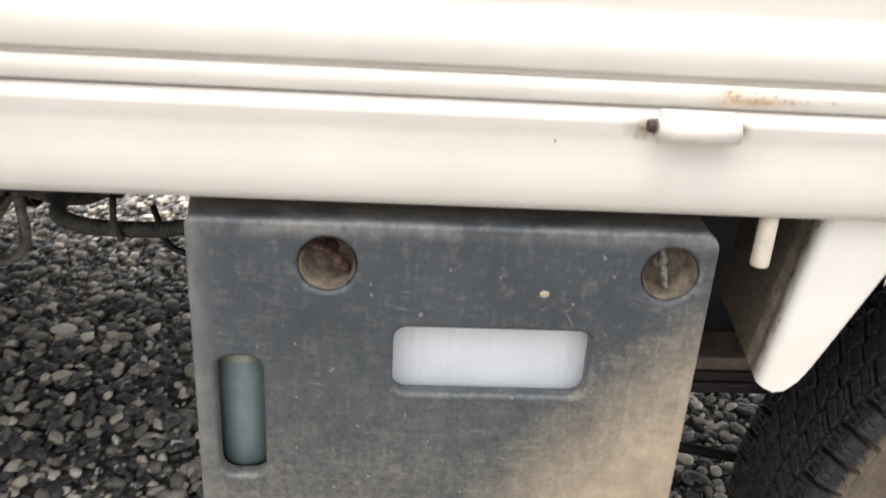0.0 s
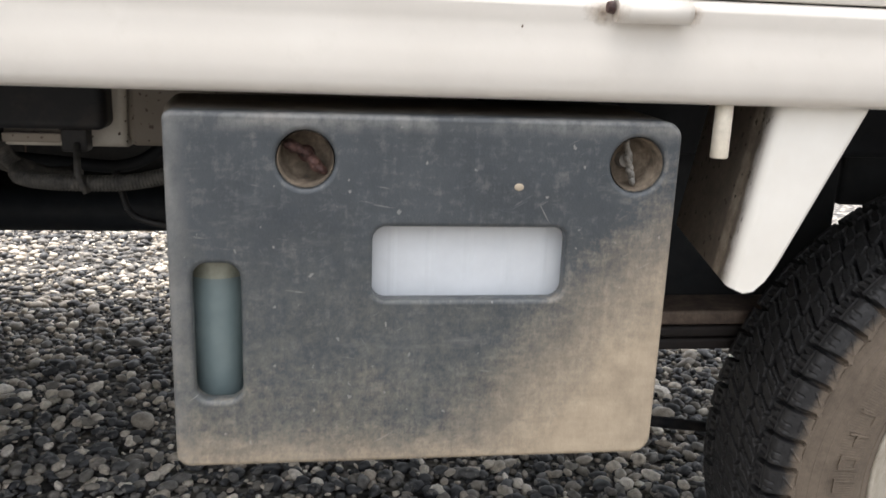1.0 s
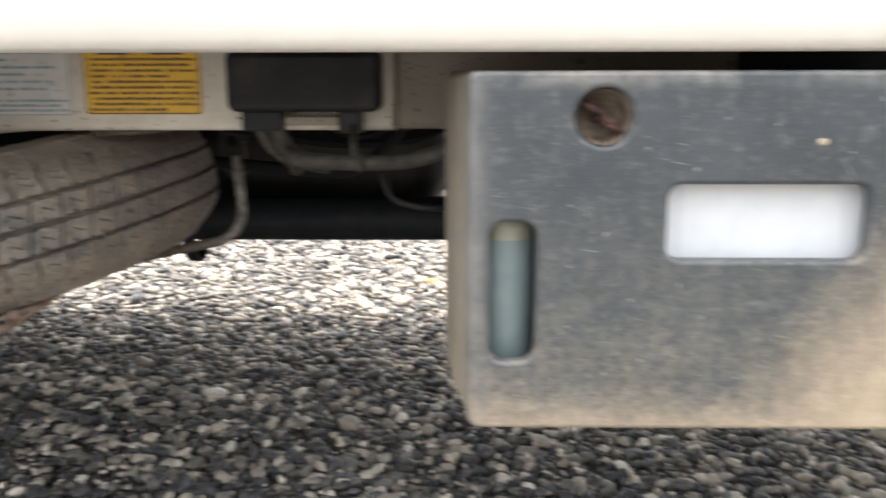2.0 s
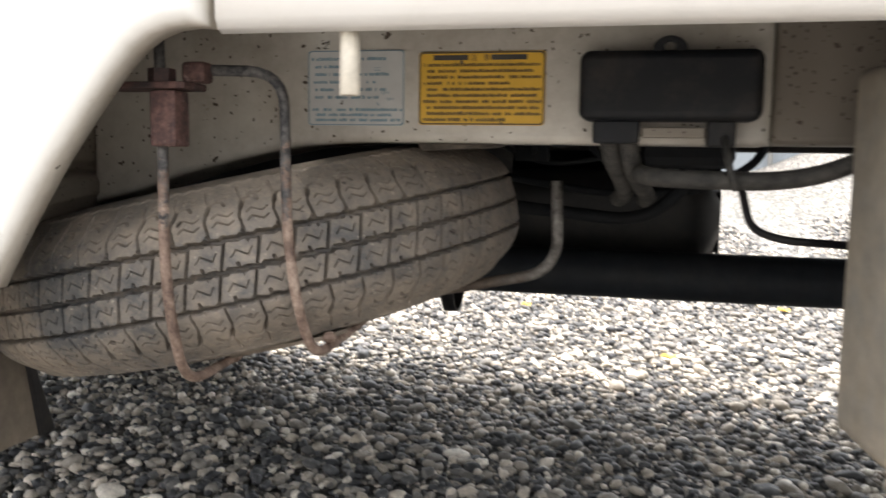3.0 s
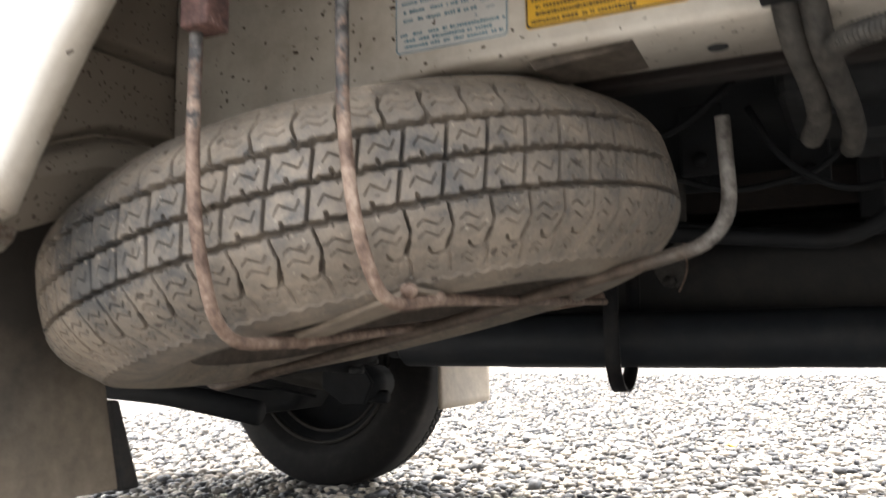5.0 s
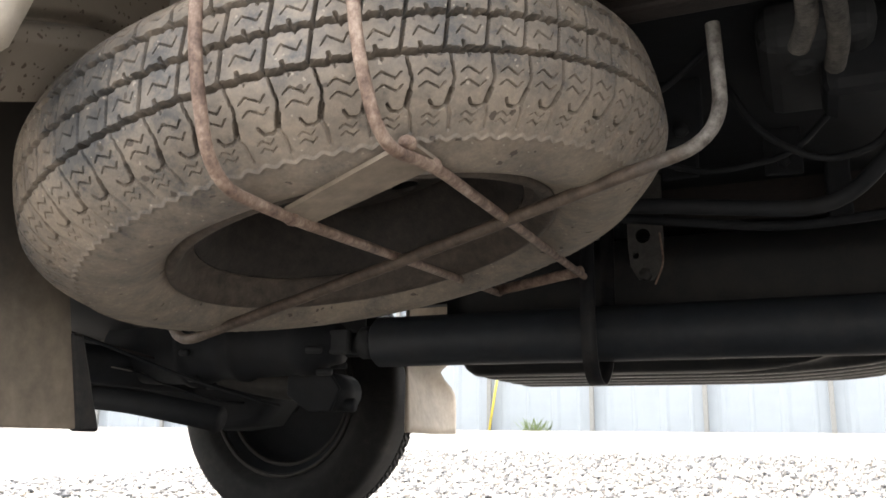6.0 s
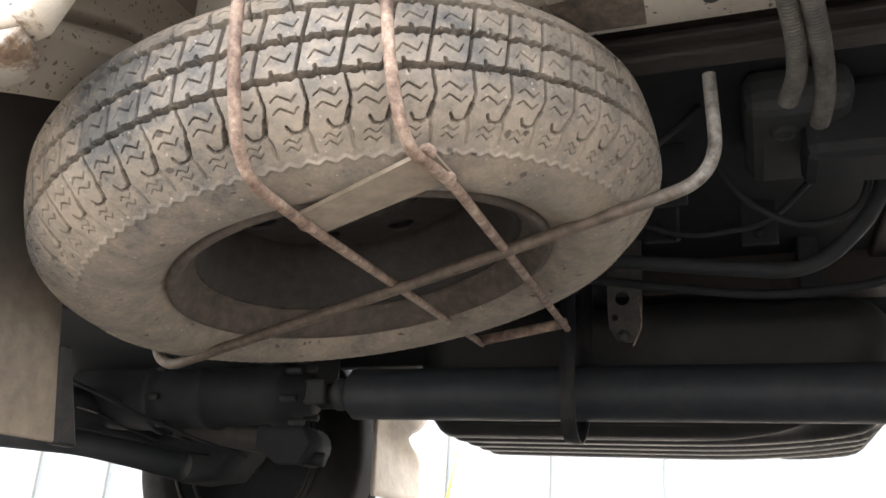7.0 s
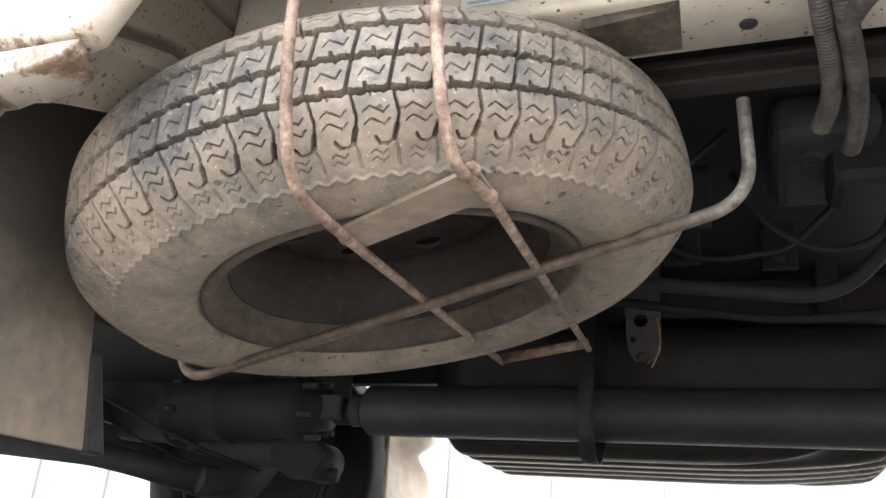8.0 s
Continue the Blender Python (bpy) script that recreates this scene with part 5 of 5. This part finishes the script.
def build_carrier():
    left = [(-0.5365, 0.634, 0.585), (-0.5345, 0.634, 0.49), (-0.534, 0.632, 0.42), (-0.5325, 0.634, 0.374), (-0.534, 0.656, 0.311), (-0.538, 0.745, 0.3125), (-0.572, 1.230, 0.346)]
    carrier = tpart("spare_carrier", tube(fillet(left, 0.03), 0.0039), ROD, "rusty bent rods of the spare wheel carrier")
    right = [(-0.512, 0.648, 0.5405), (-0.457, 0.664, 0.5405), (-0.4555, 0.664, 0.43), (-0.450, 0.668, 0.375), (-0.445, 0.688, 0.331), (-0.440, 0.745, 0.3375), (-0.463, 1.205, 0.355)]
    tpart("rod", tube(fillet(right, 0.026), 0.0039), ROD, "rusty bent rod with flaking black paint", carrier)
    cross = [(-0.284, 0.872, 0.463), (-0.281, 0.876, 0.380), (-0.540, 0.914, 0.3215), (-0.823, 0.966, 0.264), (-0.850, 0.975, 0.33)]
    tpart("hook", tube(fillet(cross, 0.034, 8), 0.0052), make_hook(), "rusty hook rod across the carrier, worn grey at its end", carrier)
    far = [(-0.572, 1.222, 0.348), (-0.463, 1.197, 0.360)]
    tpart("cross_bar", tube(far, 0.006), ROD, "", carrier)
    sheet = mesh_of([(-0.536, 0.730, 0.3170), (-0.440, 0.712, 0.3440), (-0.438, 0.752, 0.3430), (-0.538, 0.768, 0.3190)], [(0, 1, 2, 3)], False)
    ob = tpart("carrier_plate", sheet, make_plain("dusty_plate", (0.20, 0.165, 0.13), 0.75, 0.25, 60), "flat dusty steel plate between the rods", carrier)
    ob.modifiers.new("thickness", "SOLIDIFY").thickness = 0.003
    for p in ((-0.442, 0.714, 0.3415), (-0.4405, 0.747, 0.3385), (-0.538, 0.742, 0.3125)):
        bead = bmesh.new()
        bmesh.ops.create_icosphere(bead, subdivisions=2, radius=0.0054, matrix=Matrix.Translation(p) @ Matrix.Diagonal((1, 1.3, 0.9, 1)))
        tpart("weld_bead", bead, ROD, "", carrier)
    # clamp at the top of the rods
    tpart("clamp_block", box(-0.5385, -0.5190, 0.624, 0.644, 0.487, 0.525, 0.002), RED_RUST, "red rusty square clamp block", carrier)
    tpart("clamp_plate", box(-0.580, -0.512, 0.625, 0.656, 0.526, 0.531, 0.0015), RED_RUST, "", carrier)
    tpart("clamp_plate", box(-0.522, -0.504, 0.637, 0.652, 0.531, 0.5455, 0.003), RED_RUST, "", carrier)
    nut = bmesh.new()
    bmesh.ops.create_cone(nut, cap_ends=True, segments=6, radius1=0.0095, radius2=0.0095, depth=0.009, matrix=Matrix.Translation((-0.536, 0.637, 0.536)))
    tpart("clamp_nut", nut, RED_RUST, "rusty hexagon nut", carrier)


# ---- drive line, tank and wheels ----
SHAFT_Y, SHAFT_Z = 1.385, 0.313


def build_driveline():
    shaft = tpart("drive_shaft", lathe([(0.0, -0.818), (0.030, -0.818), (0.036, -0.812), (0.036, 0.9), (0.0, 0.9)], (0, SHAFT_Y, SHAFT_Z), (1, 0, 0), 40), SHAFT, "black painted propeller shaft tube")
    part("joint", lathe([(0.0, -0.875), (0.016, -0.875), (0.016, -0.845), (0.024, -0.84), (0.024, -0.818), (0.0, -0.817)], (0, SHAFT_Y, SHAFT_Z), (1, 0, 0), 24), GRIME, shaft)
    for s in (-1, 1):
        part("yoke", box(-0.885, -0.850, SHAFT_Y + s * 0.022 - 0.006, SHAFT_Y + s * 0.022 + 0.006, SHAFT_Z - 0.018, SHAFT_Z + 0.018, 0.004), GRIME, shaft)
    tpart("gear_housing", lathe([(0.0, -1.30), (0.050, -1.30), (0.056, -1.22), (0.056, -1.15), (0.062, -1.148), (0.062, -1.136), (0.056, -1.134), (0.056, -1.12), (0.050, -1.10), (0.049, -1.06), (0.054, -1.056), (0.054, -1.046), (0.048, -1.042), (0.047, -1.0), (0.044, -0.95), (0.047, -0.945), (0.047, -0.915), (0.034, -0.908), (0.030, -0.880), (0.0, -0.880)], (0, SHAFT_Y, SHAFT_Z), (1, 0, 0), 40), GRIME_DARK, "oily dark gear housing")
    for a in range(6):
        p = (-0.90, SHAFT_Y + 0.043 * math.cos(a * 1.047 + 0.3), SHAFT_Z + 0.043 * math.sin(a * 1.047 + 0.3))
        tpart("bolt", tube([(p[0] - 0.012, p[1], p[2]), (p[0] + 0.012, p[1], p[2])], 0.0055, 6), GRIME)
    # strap that hangs round the shaft
    hang = [(1.322, 0.56), (1.322, 0.30), (1.330, 0.268), (1.352, 0.2485), (1.380, 0.2485), (1.408, 0.268), (1.432, 0.30), (1.445, 0.56)]
    path = fillet([(-0.488, y, z) for y, z in hang], 0.03, 4)
    verts = [(p.x + s, p.y, p.z) for p in path for s in (-0.0095, 0.0095)]
    strap = mesh_of(verts, [(2 * k, 2 * k + 1, 2 * k + 3, 2 * k + 2) for k in range(len(path) - 1)])
    ob = tpart("strap", strap, BLACK, "black steel safety strap round the shaft")
    ob.modifiers.new("thickness", "SOLIDIFY").thickness = 0.003
    holder = tpart("bracket", plate([[(-0.447, 0.52), (-0.447, 0.425), (-0.444, 0.398), (-0.434, 0.381), (-0.416, 0.379), (-0.406, 0.390), (-0.401, 0.425), (-0.401, 0.52)], circle(-0.427, 0.439, 0.0095, 18), circle(-0.437, 0.413, 0.004, 14)], 1.378, 0.006, 0.001), make_rust("dull_bracket", (0.022, 0.0215, 0.021), (0.062, 0.058, 0.054), 0.1), "dull steel bracket with round holes")
    part("bolt", tube([(-0.424, 1.366, 0.386), (-0.424, 1.379, 0.386)], 0.008, 6), SMALL_STEEL, holder)
    part("clip_wire", tube(fillet([(-0.405, 1.374, 0.44), (-0.400, 1.372, 0.40), (-0.412, 1.370, 0.372)], 0.02), 0.0014, 6), ROD, holder)
    tpart("pipe", tube(fillet([(-0.66, 1.38, 0.49), (-0.458, 1.372, 0.464), (-0.369, 1.372, 0.450), (-0.251, 1.372, 0.432), (-0.111, 1.372, 0.442), (-0.04, 1.372, 0.49), (-0.03, 1.372, 0.558)], 0.06), 0.0062), GRIME_DARK, "dark brake pipe")
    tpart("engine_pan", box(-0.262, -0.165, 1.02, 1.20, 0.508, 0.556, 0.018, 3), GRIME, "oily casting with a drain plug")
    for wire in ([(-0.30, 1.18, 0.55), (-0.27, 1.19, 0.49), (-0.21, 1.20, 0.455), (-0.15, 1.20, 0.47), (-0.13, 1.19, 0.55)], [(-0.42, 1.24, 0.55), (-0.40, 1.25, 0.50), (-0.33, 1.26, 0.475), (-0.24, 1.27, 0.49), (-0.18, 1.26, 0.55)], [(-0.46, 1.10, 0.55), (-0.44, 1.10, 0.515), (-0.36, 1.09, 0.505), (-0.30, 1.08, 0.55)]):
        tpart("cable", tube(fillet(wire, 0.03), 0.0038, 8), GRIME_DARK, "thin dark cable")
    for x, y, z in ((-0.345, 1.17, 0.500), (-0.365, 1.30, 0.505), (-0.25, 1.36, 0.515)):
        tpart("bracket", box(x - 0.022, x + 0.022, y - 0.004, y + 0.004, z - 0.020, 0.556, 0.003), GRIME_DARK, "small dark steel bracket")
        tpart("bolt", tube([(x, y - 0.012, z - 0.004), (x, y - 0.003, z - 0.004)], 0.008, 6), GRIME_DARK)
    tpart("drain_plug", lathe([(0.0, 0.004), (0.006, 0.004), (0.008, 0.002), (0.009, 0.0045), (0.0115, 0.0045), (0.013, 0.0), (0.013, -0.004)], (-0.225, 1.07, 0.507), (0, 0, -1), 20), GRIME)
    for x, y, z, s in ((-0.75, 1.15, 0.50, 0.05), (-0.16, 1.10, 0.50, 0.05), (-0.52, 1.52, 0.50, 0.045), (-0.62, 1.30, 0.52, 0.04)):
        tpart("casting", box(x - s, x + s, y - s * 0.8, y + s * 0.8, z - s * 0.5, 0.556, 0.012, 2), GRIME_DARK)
    arm = fillet([(-1.62, 1.44, 0.445), (-1.449, 1.46, 0.372), (-1.259, 1.46, 0.310), (-1.08, 1.46, 0.268), (-0.935, 1.46, 0.250)], 0.05)
    tpart("suspension_arm", tube(arm, 0.026, 14), make_rust("arm_grime", (0.012, 0.011, 0.0095), (0.032, 0.029, 0.025), 0.0), "dusty dark suspension arm")
    tpart("arm_bush", tube([(-0.935, 1.435, 0.246), (-0.935, 1.50, 0.246)], 0.030, 18), GRIME_DARK)
    tpart("arm_bush_bolt", tube([(-0.925, 1.46, 0.226), (-0.895, 1.46, 0.226)], 0.011, 8), GRIME_DARK)
    beam = [(-1.75, 0.295), (-1.485, 0.246), (-1.19, 0.186), (-1.12, 0.196), (-1.07, 0.26), (-1.07, 0.36), (-1.75, 0.36)]
    tpart("front_beam", solid_profile(beam, 1.51, 1.60, 0.012, 2), GRIME_DARK, "dark oily beam of the front axle")
    tpart("radius_rod", tube(fillet([(-1.80, 1.35, 0.262), (-1.40, 1.35, 0.240), (-1.26, 1.35, 0.232), (-1.08, 1.37, 0.202)], 0.05), 0.020, 12), GRIME_DARK, "dark dusty rod of the front axle")
    tpart("link_rod", tube([(-1.25, 1.11, 0.335), (-1.13, 1.54, 0.257)], 0.0024, 6), BROWN)
    tpart("link_rod", tube([(-1.29, 1.11, 0.302), (-1.15, 1.57, 0.244)], 0.0012, 6), ROD_GREY)
    for a in range(8):
        t = a * math.pi / 4 + 0.2
        tpart("bolt", tube([(-1.13, SHAFT_Y + 0.060 * math.cos(t), SHAFT_Z + 0.060 * math.sin(t)), (-1.115, SHAFT_Y + 0.060 * math.cos(t), SHAFT_Z + 0.060 * math.sin(t))], 0.0055, 6), GRIME)
    for line in ([(-1.32, 1.05, 0.36), (-1.20, 1.20, 0.315), (-1.10, 1.34, 0.255), (-1.02, 1.44, 0.225)], [(-1.35, 1.10, 0.335), (-1.24, 1.30, 0.285), (-1.16, 1.45, 0.232), (-1.12, 1.60, 0.235)]):
        tpart("brake_hose", tube(fillet(line, 0.05), 0.0028, 8), GRIME_DARK, "dark rubber brake hose")
    tpart("arm_bracket", solid_profile([(-1.0, 0.29), (-0.93, 0.285), (-0.905, 0.25), (-0.92, 0.215), (-0.96, 0.215), (-1.0, 0.24)], 1.428, 1.434, 0.002, 1), GRIME_DARK, "dull steel bracket at the arm's end")
    tpart("axle_half", tube([(-1.26, 1.20, 0.285), (-1.28, 1.82, 0.275)], 0.03, 14), GRIME_DARK)
    tpart("steering_knuckle", box(-1.36, -1.20, 1.66, 1.80, 0.22, 0.36, 0.03, 3), GRIME_DARK)
    # dark filler box, added to close bright gaps above the front axle
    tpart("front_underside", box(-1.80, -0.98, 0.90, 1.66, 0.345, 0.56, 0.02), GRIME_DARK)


def build_tank():
    nx, na = 60, 90
    xs = np.linspace(-0.765, -0.082, nx)
    rows = []
    for k, x in enumerate(xs):
        edge = min(x + 0.765, -0.082 - x)
        inset = 0.034 * (1 - min(1.0, edge / 0.055)) ** 2
        y0, y1, z0, z1 = 1.485 + inset, 1.82 - inset, 0.275 + inset * 1.6 + 0.016 * np.clip((x + 0.33) / 0.25, 0, 1) ** 2, 0.47 - inset
        sec = rounded_rect(y0, y1, z0, z1, 0.045, 12)
        pts = []
        for y, z in sec:
            pts.append((y, z))
        run = []
        for (a, b), (c, d) in zip(pts, pts[1:] + pts[:1]):
            m = max(1, int(math.hypot(c - a, d - b) / 0.006))
            run += [(a + (c - a) * j / m, b + (d - b) * j / m) for j in range(m)]
        run = np.array(run)
        want = np.linspace(0, len(run), na * 3, endpoint=False)
        sec = np.stack([np.interp(want, np.arange(len(run) + 1), np.r_[run[:, i], run[:1, i]]) for i in (0, 1)], 1)
        low = sec[:, 1] < z0 + 0.012
        bend = 0.10 * np.clip((x + 0.40) / 0.3, 0, 1) ** 2
        wave = 0.0065 * np.clip(np.sin((sec[:, 0] + bend - 1.475) * 2 * math.pi / 0.062), -0.6, 0.9) * np.clip(edge / 0.05, 0, 1)
        sec[:, 1] += np.where(low, wave, 0)
        rows.append(np.c_[np.full(len(sec), x), sec])
    me = grid_mesh(np.array(rows), wrap_v=True)
    tank = tpart("fuel_tank", me, TANK, "black steel fuel tank with ribbed underside")
    for x in (-0.764, -0.083):
        part("end_plate", solid_x(x, 1.53, 1.78, 0.33, 0.435), TANK, tank)
    for x in (-0.62, -0.20):
        part("tank_strap", box(x, x + 0.03, 1.50, 1.80, 0.468, 0.56, 0.003), GRIME_DARK, tank)


def solid_x(x, y0, y1, z0, z1):
    return box(x - 0.002, x + 0.002, y0, y1, z0, z1, 0.001, 1)


def build_wheels():
    # rear near wheel: chunky all-season tread
    centre = (0.689, 0.697, 0.226)
    wheel = tpart("rear_wheel", lathe([(0.0, 0.02), (0.03, 0.02), (0.05, 0.01), (0.057, 0.0), (0.115, 0.0), (0.129, 0.010), (0.143, 0.030), (0.151, 0.043), (0.161, 0.049), (0.1655, 0.0525), (0.1670, 0.049), (0.161, 0.042)], centre, (0, -1, 0), 72), RIM_PALE, "cream painted steel wheel with a dusty black tyre")
    strokes = []
    for k in (-1, 1):
        f = (lambda a: a) if k > 0 else (lambda a: 1 - a)
        strokes.append(([(f(0.0), k * 0.0100), (f(0.30), k * 0.0136), (f(0.50), k * 0.0100), (f(0.80), k * 0.0136), (f(1.0), k * 0.0100)], 0.0030, 0.0085, False))
        strokes.append(([(f(0.0), k * 0.0360), (f(0.55), k * 0.0374), (f(0.62), k * 0.0352), (f(1.0), k * 0.0360)], 0.0032, 0.0090, False))
        strokes.append(([(f(0.10), k * 0.0118), (f(0.62), k * 0.0367)], 0.0026, 0.0080, False))
        strokes.append(([(f(0.10), k * 0.036), (f(0.02), k * 0.056), (f(0.0), k * 0.079)], 0.0036, 0.0075, False))
        strokes.append(([(f(0.14), k * 0.0520), (f(0.96), k * 0.0520)], 0.0014, 0.0035, False))
        for a in (0.38, 0.70):
            strokes.append(([(f(a), k * 0.0150), (f(a + 0.18), k * 0.0215), (f(a + 0.22), k * 0.0265), (f(a + 0.42), k * 0.033)], 0.0015, 0.0035, False))
        for a in (0.35, 0.62, 0.85):
            strokes.append(([(f(a), k * 0.0400), (f(a - 0.05), k * 0.0490)], 0.0015, 0.0032, False))
            strokes.append(([(f(a - 0.08), k * 0.0560), (f(a - 0.10), k * 0.0640)], 0.0007, 0.0012, False))
    strokes.append(([(0.05, -0.0110), (0.45, 0.0110)], 0.0020, 0.006, False))
    strokes.append(([(0.55, -0.0080), (0.72, -0.002), (0.70, 0.002), (0.90, 0.008)], 0.0010, 0.003, False))
    wedge = [([(0.30, 0.0715), (0.62, 0.0800)], 0.0014, 0.0010), ([(0.62, 0.0715), (0.62, 0.0800)], 0.0014, 0.0010), ([(0.30, 0.0715), (0.62, 0.0715)], 0.0012, 0.0008)]
    rubber = tyre_mesh(0.272, 0.0685, 0.165, 62, strokes, 0.0012, coarse=0.090, step_around=0.0016, ledge=(0.0805, 0.004, 0.0038), proud=wedge, square=True)
    rubber = turned(rubber, centre, (0, -1, 0))
    tyre = part("tyre", rubber, make_road_tyre(centre), wheel, "black lugged rubber tyre with a dusty brown sidewall")
    # raised sidewall rings, and unreadable raised lettering as bars
    side = bpy.data.materials["road_tyre"]
    for r, w in ((0.2455, 0.0013), (0.239, 0.0008), (0.2335, 0.0011), (0.2245, 0.0010), (0.218, 0.0008), (0.180, 0.0012)):
        pts = [(centre[0] + r * math.cos(a), centre[1] - side_bulge(r) + 0.0003, centre[2] + r * math.sin(a)) for a in np.linspace(0, 2 * math.pi, 121)]
        part("sidewall_ring", tube(pts, w, 6), side, tyre)
    rng = np.random.default_rng(12)
    for a0 in (2.75, 5.7):
        verts, faces = [], []
        for k in range(7):
            a = a0 + k * 0.105
            strokes_in = [(0.193, 0.212, 0.0, 0.014)]
            strokes_in += [(0.193, 0.212, 0.050, 0.064)] if rng.random() > 0.4 else []
            strokes_in += [(h, h + 0.004, 0.0, 0.060) for h in (0.193, 0.201, 0.2085) if rng.random() > 0.45]
            for r0, r1, da, db in strokes_in:
                b = len(verts)
                for r, t in ((r0, a + da), (r0, a + db), (r1, a + db), (r1, a + da)):
                    verts.append((centre[0] + r * math.cos(t), centre[1] - side_bulge(r) - 0.0004, centre[2] + r * math.sin(t)))
                faces.append((b, b + 1, b + 2, b + 3))
        letters = part("raised_lettering", mesh_of(verts, faces, False), side, tyre)
        letters.modifiers.new("thickness", "SOLIDIFY").thickness = 0.0012
    # far front wheel
    c2 = (-1.285, 1.895, 0.270)
    wheel = tpart("front_wheel", lathe([(0.0, -0.02), (0.06, -0.015), (0.12, -0.01), (0.140, 0.01), (0.150, 0.035), (0.165, 0.05), (0.1745, 0.058), (0.1760, 0.054)], c2, (0, -1, 0), 48), GRIME_DARK, "dark steel front wheel with a black tyre")
    rubber = turned(tyre_mesh(0.272, 0.0735, 0.174, 58, strokes[:4] + strokes[6:10], 0.0045, step_around=0.004), c2, (0, -1, 0))
    part("tyre", rubber, make_rubber("front_tyre_rubber", (0.0085, 0.0085, 0.009), (0.024, 0.022, 0.020), 0.2, 30), wheel)
    for r, h in ((0.1735, 0.060), (0.150, 0.037)):
        ring = [(c2[0] + r * math.cos(a), c2[1] - h, c2[2] + r * math.sin(a)) for a in np.linspace(0, 2 * math.pi, 73)]
        part("rim_ring", tube(ring, 0.0045, 8), SMALL_STEEL, wheel, "dull worn steel ring of the rim")


def side_bulge(r):
    """How far the tyre's side stands out at a radius."""
    return float(np.interp(r, (0.165, 0.169, 0.187, 0.210, 0.230, 0.246), (0.0535, 0.0562, 0.0664, 0.0685, 0.0683, 0.0672))) - 0.0038


def build_leaves():
    for x, y, s in ((-0.128, 2.133, 0.02), (0.25, 2.9, 0.022), (-0.55, 2.75, 0.018)):
        verts = [(x - s, y, 0.020), (x - s * 0.3, y - s * 0.6, 0.024), (x + s * 0.6, y - s * 0.5, 0.018), (x + s, y + s * 0.1, 0.026), (x + s * 0.3, y + s * 0.7, 0.019), (x - s * 0.5, y + s * 0.5, 0.027), (x, y, 0.016)]
        faces = [(6, k, (k + 1) % 6) for k in range(6)]
        tagged(part("fallen_leaf", mesh_of(verts, faces), LEAF, None), "yellow fallen leaf lying on the gravel", "leaf", "fallen leaves")


build_bed()
build_cab()
build_frame()
build_rear()
build_battery_box()
build_stickers()
build_relay_box()
build_carrier()
build_driveline()
build_tank()
build_wheels()
build_spare()
build_leaves()
build_fence()
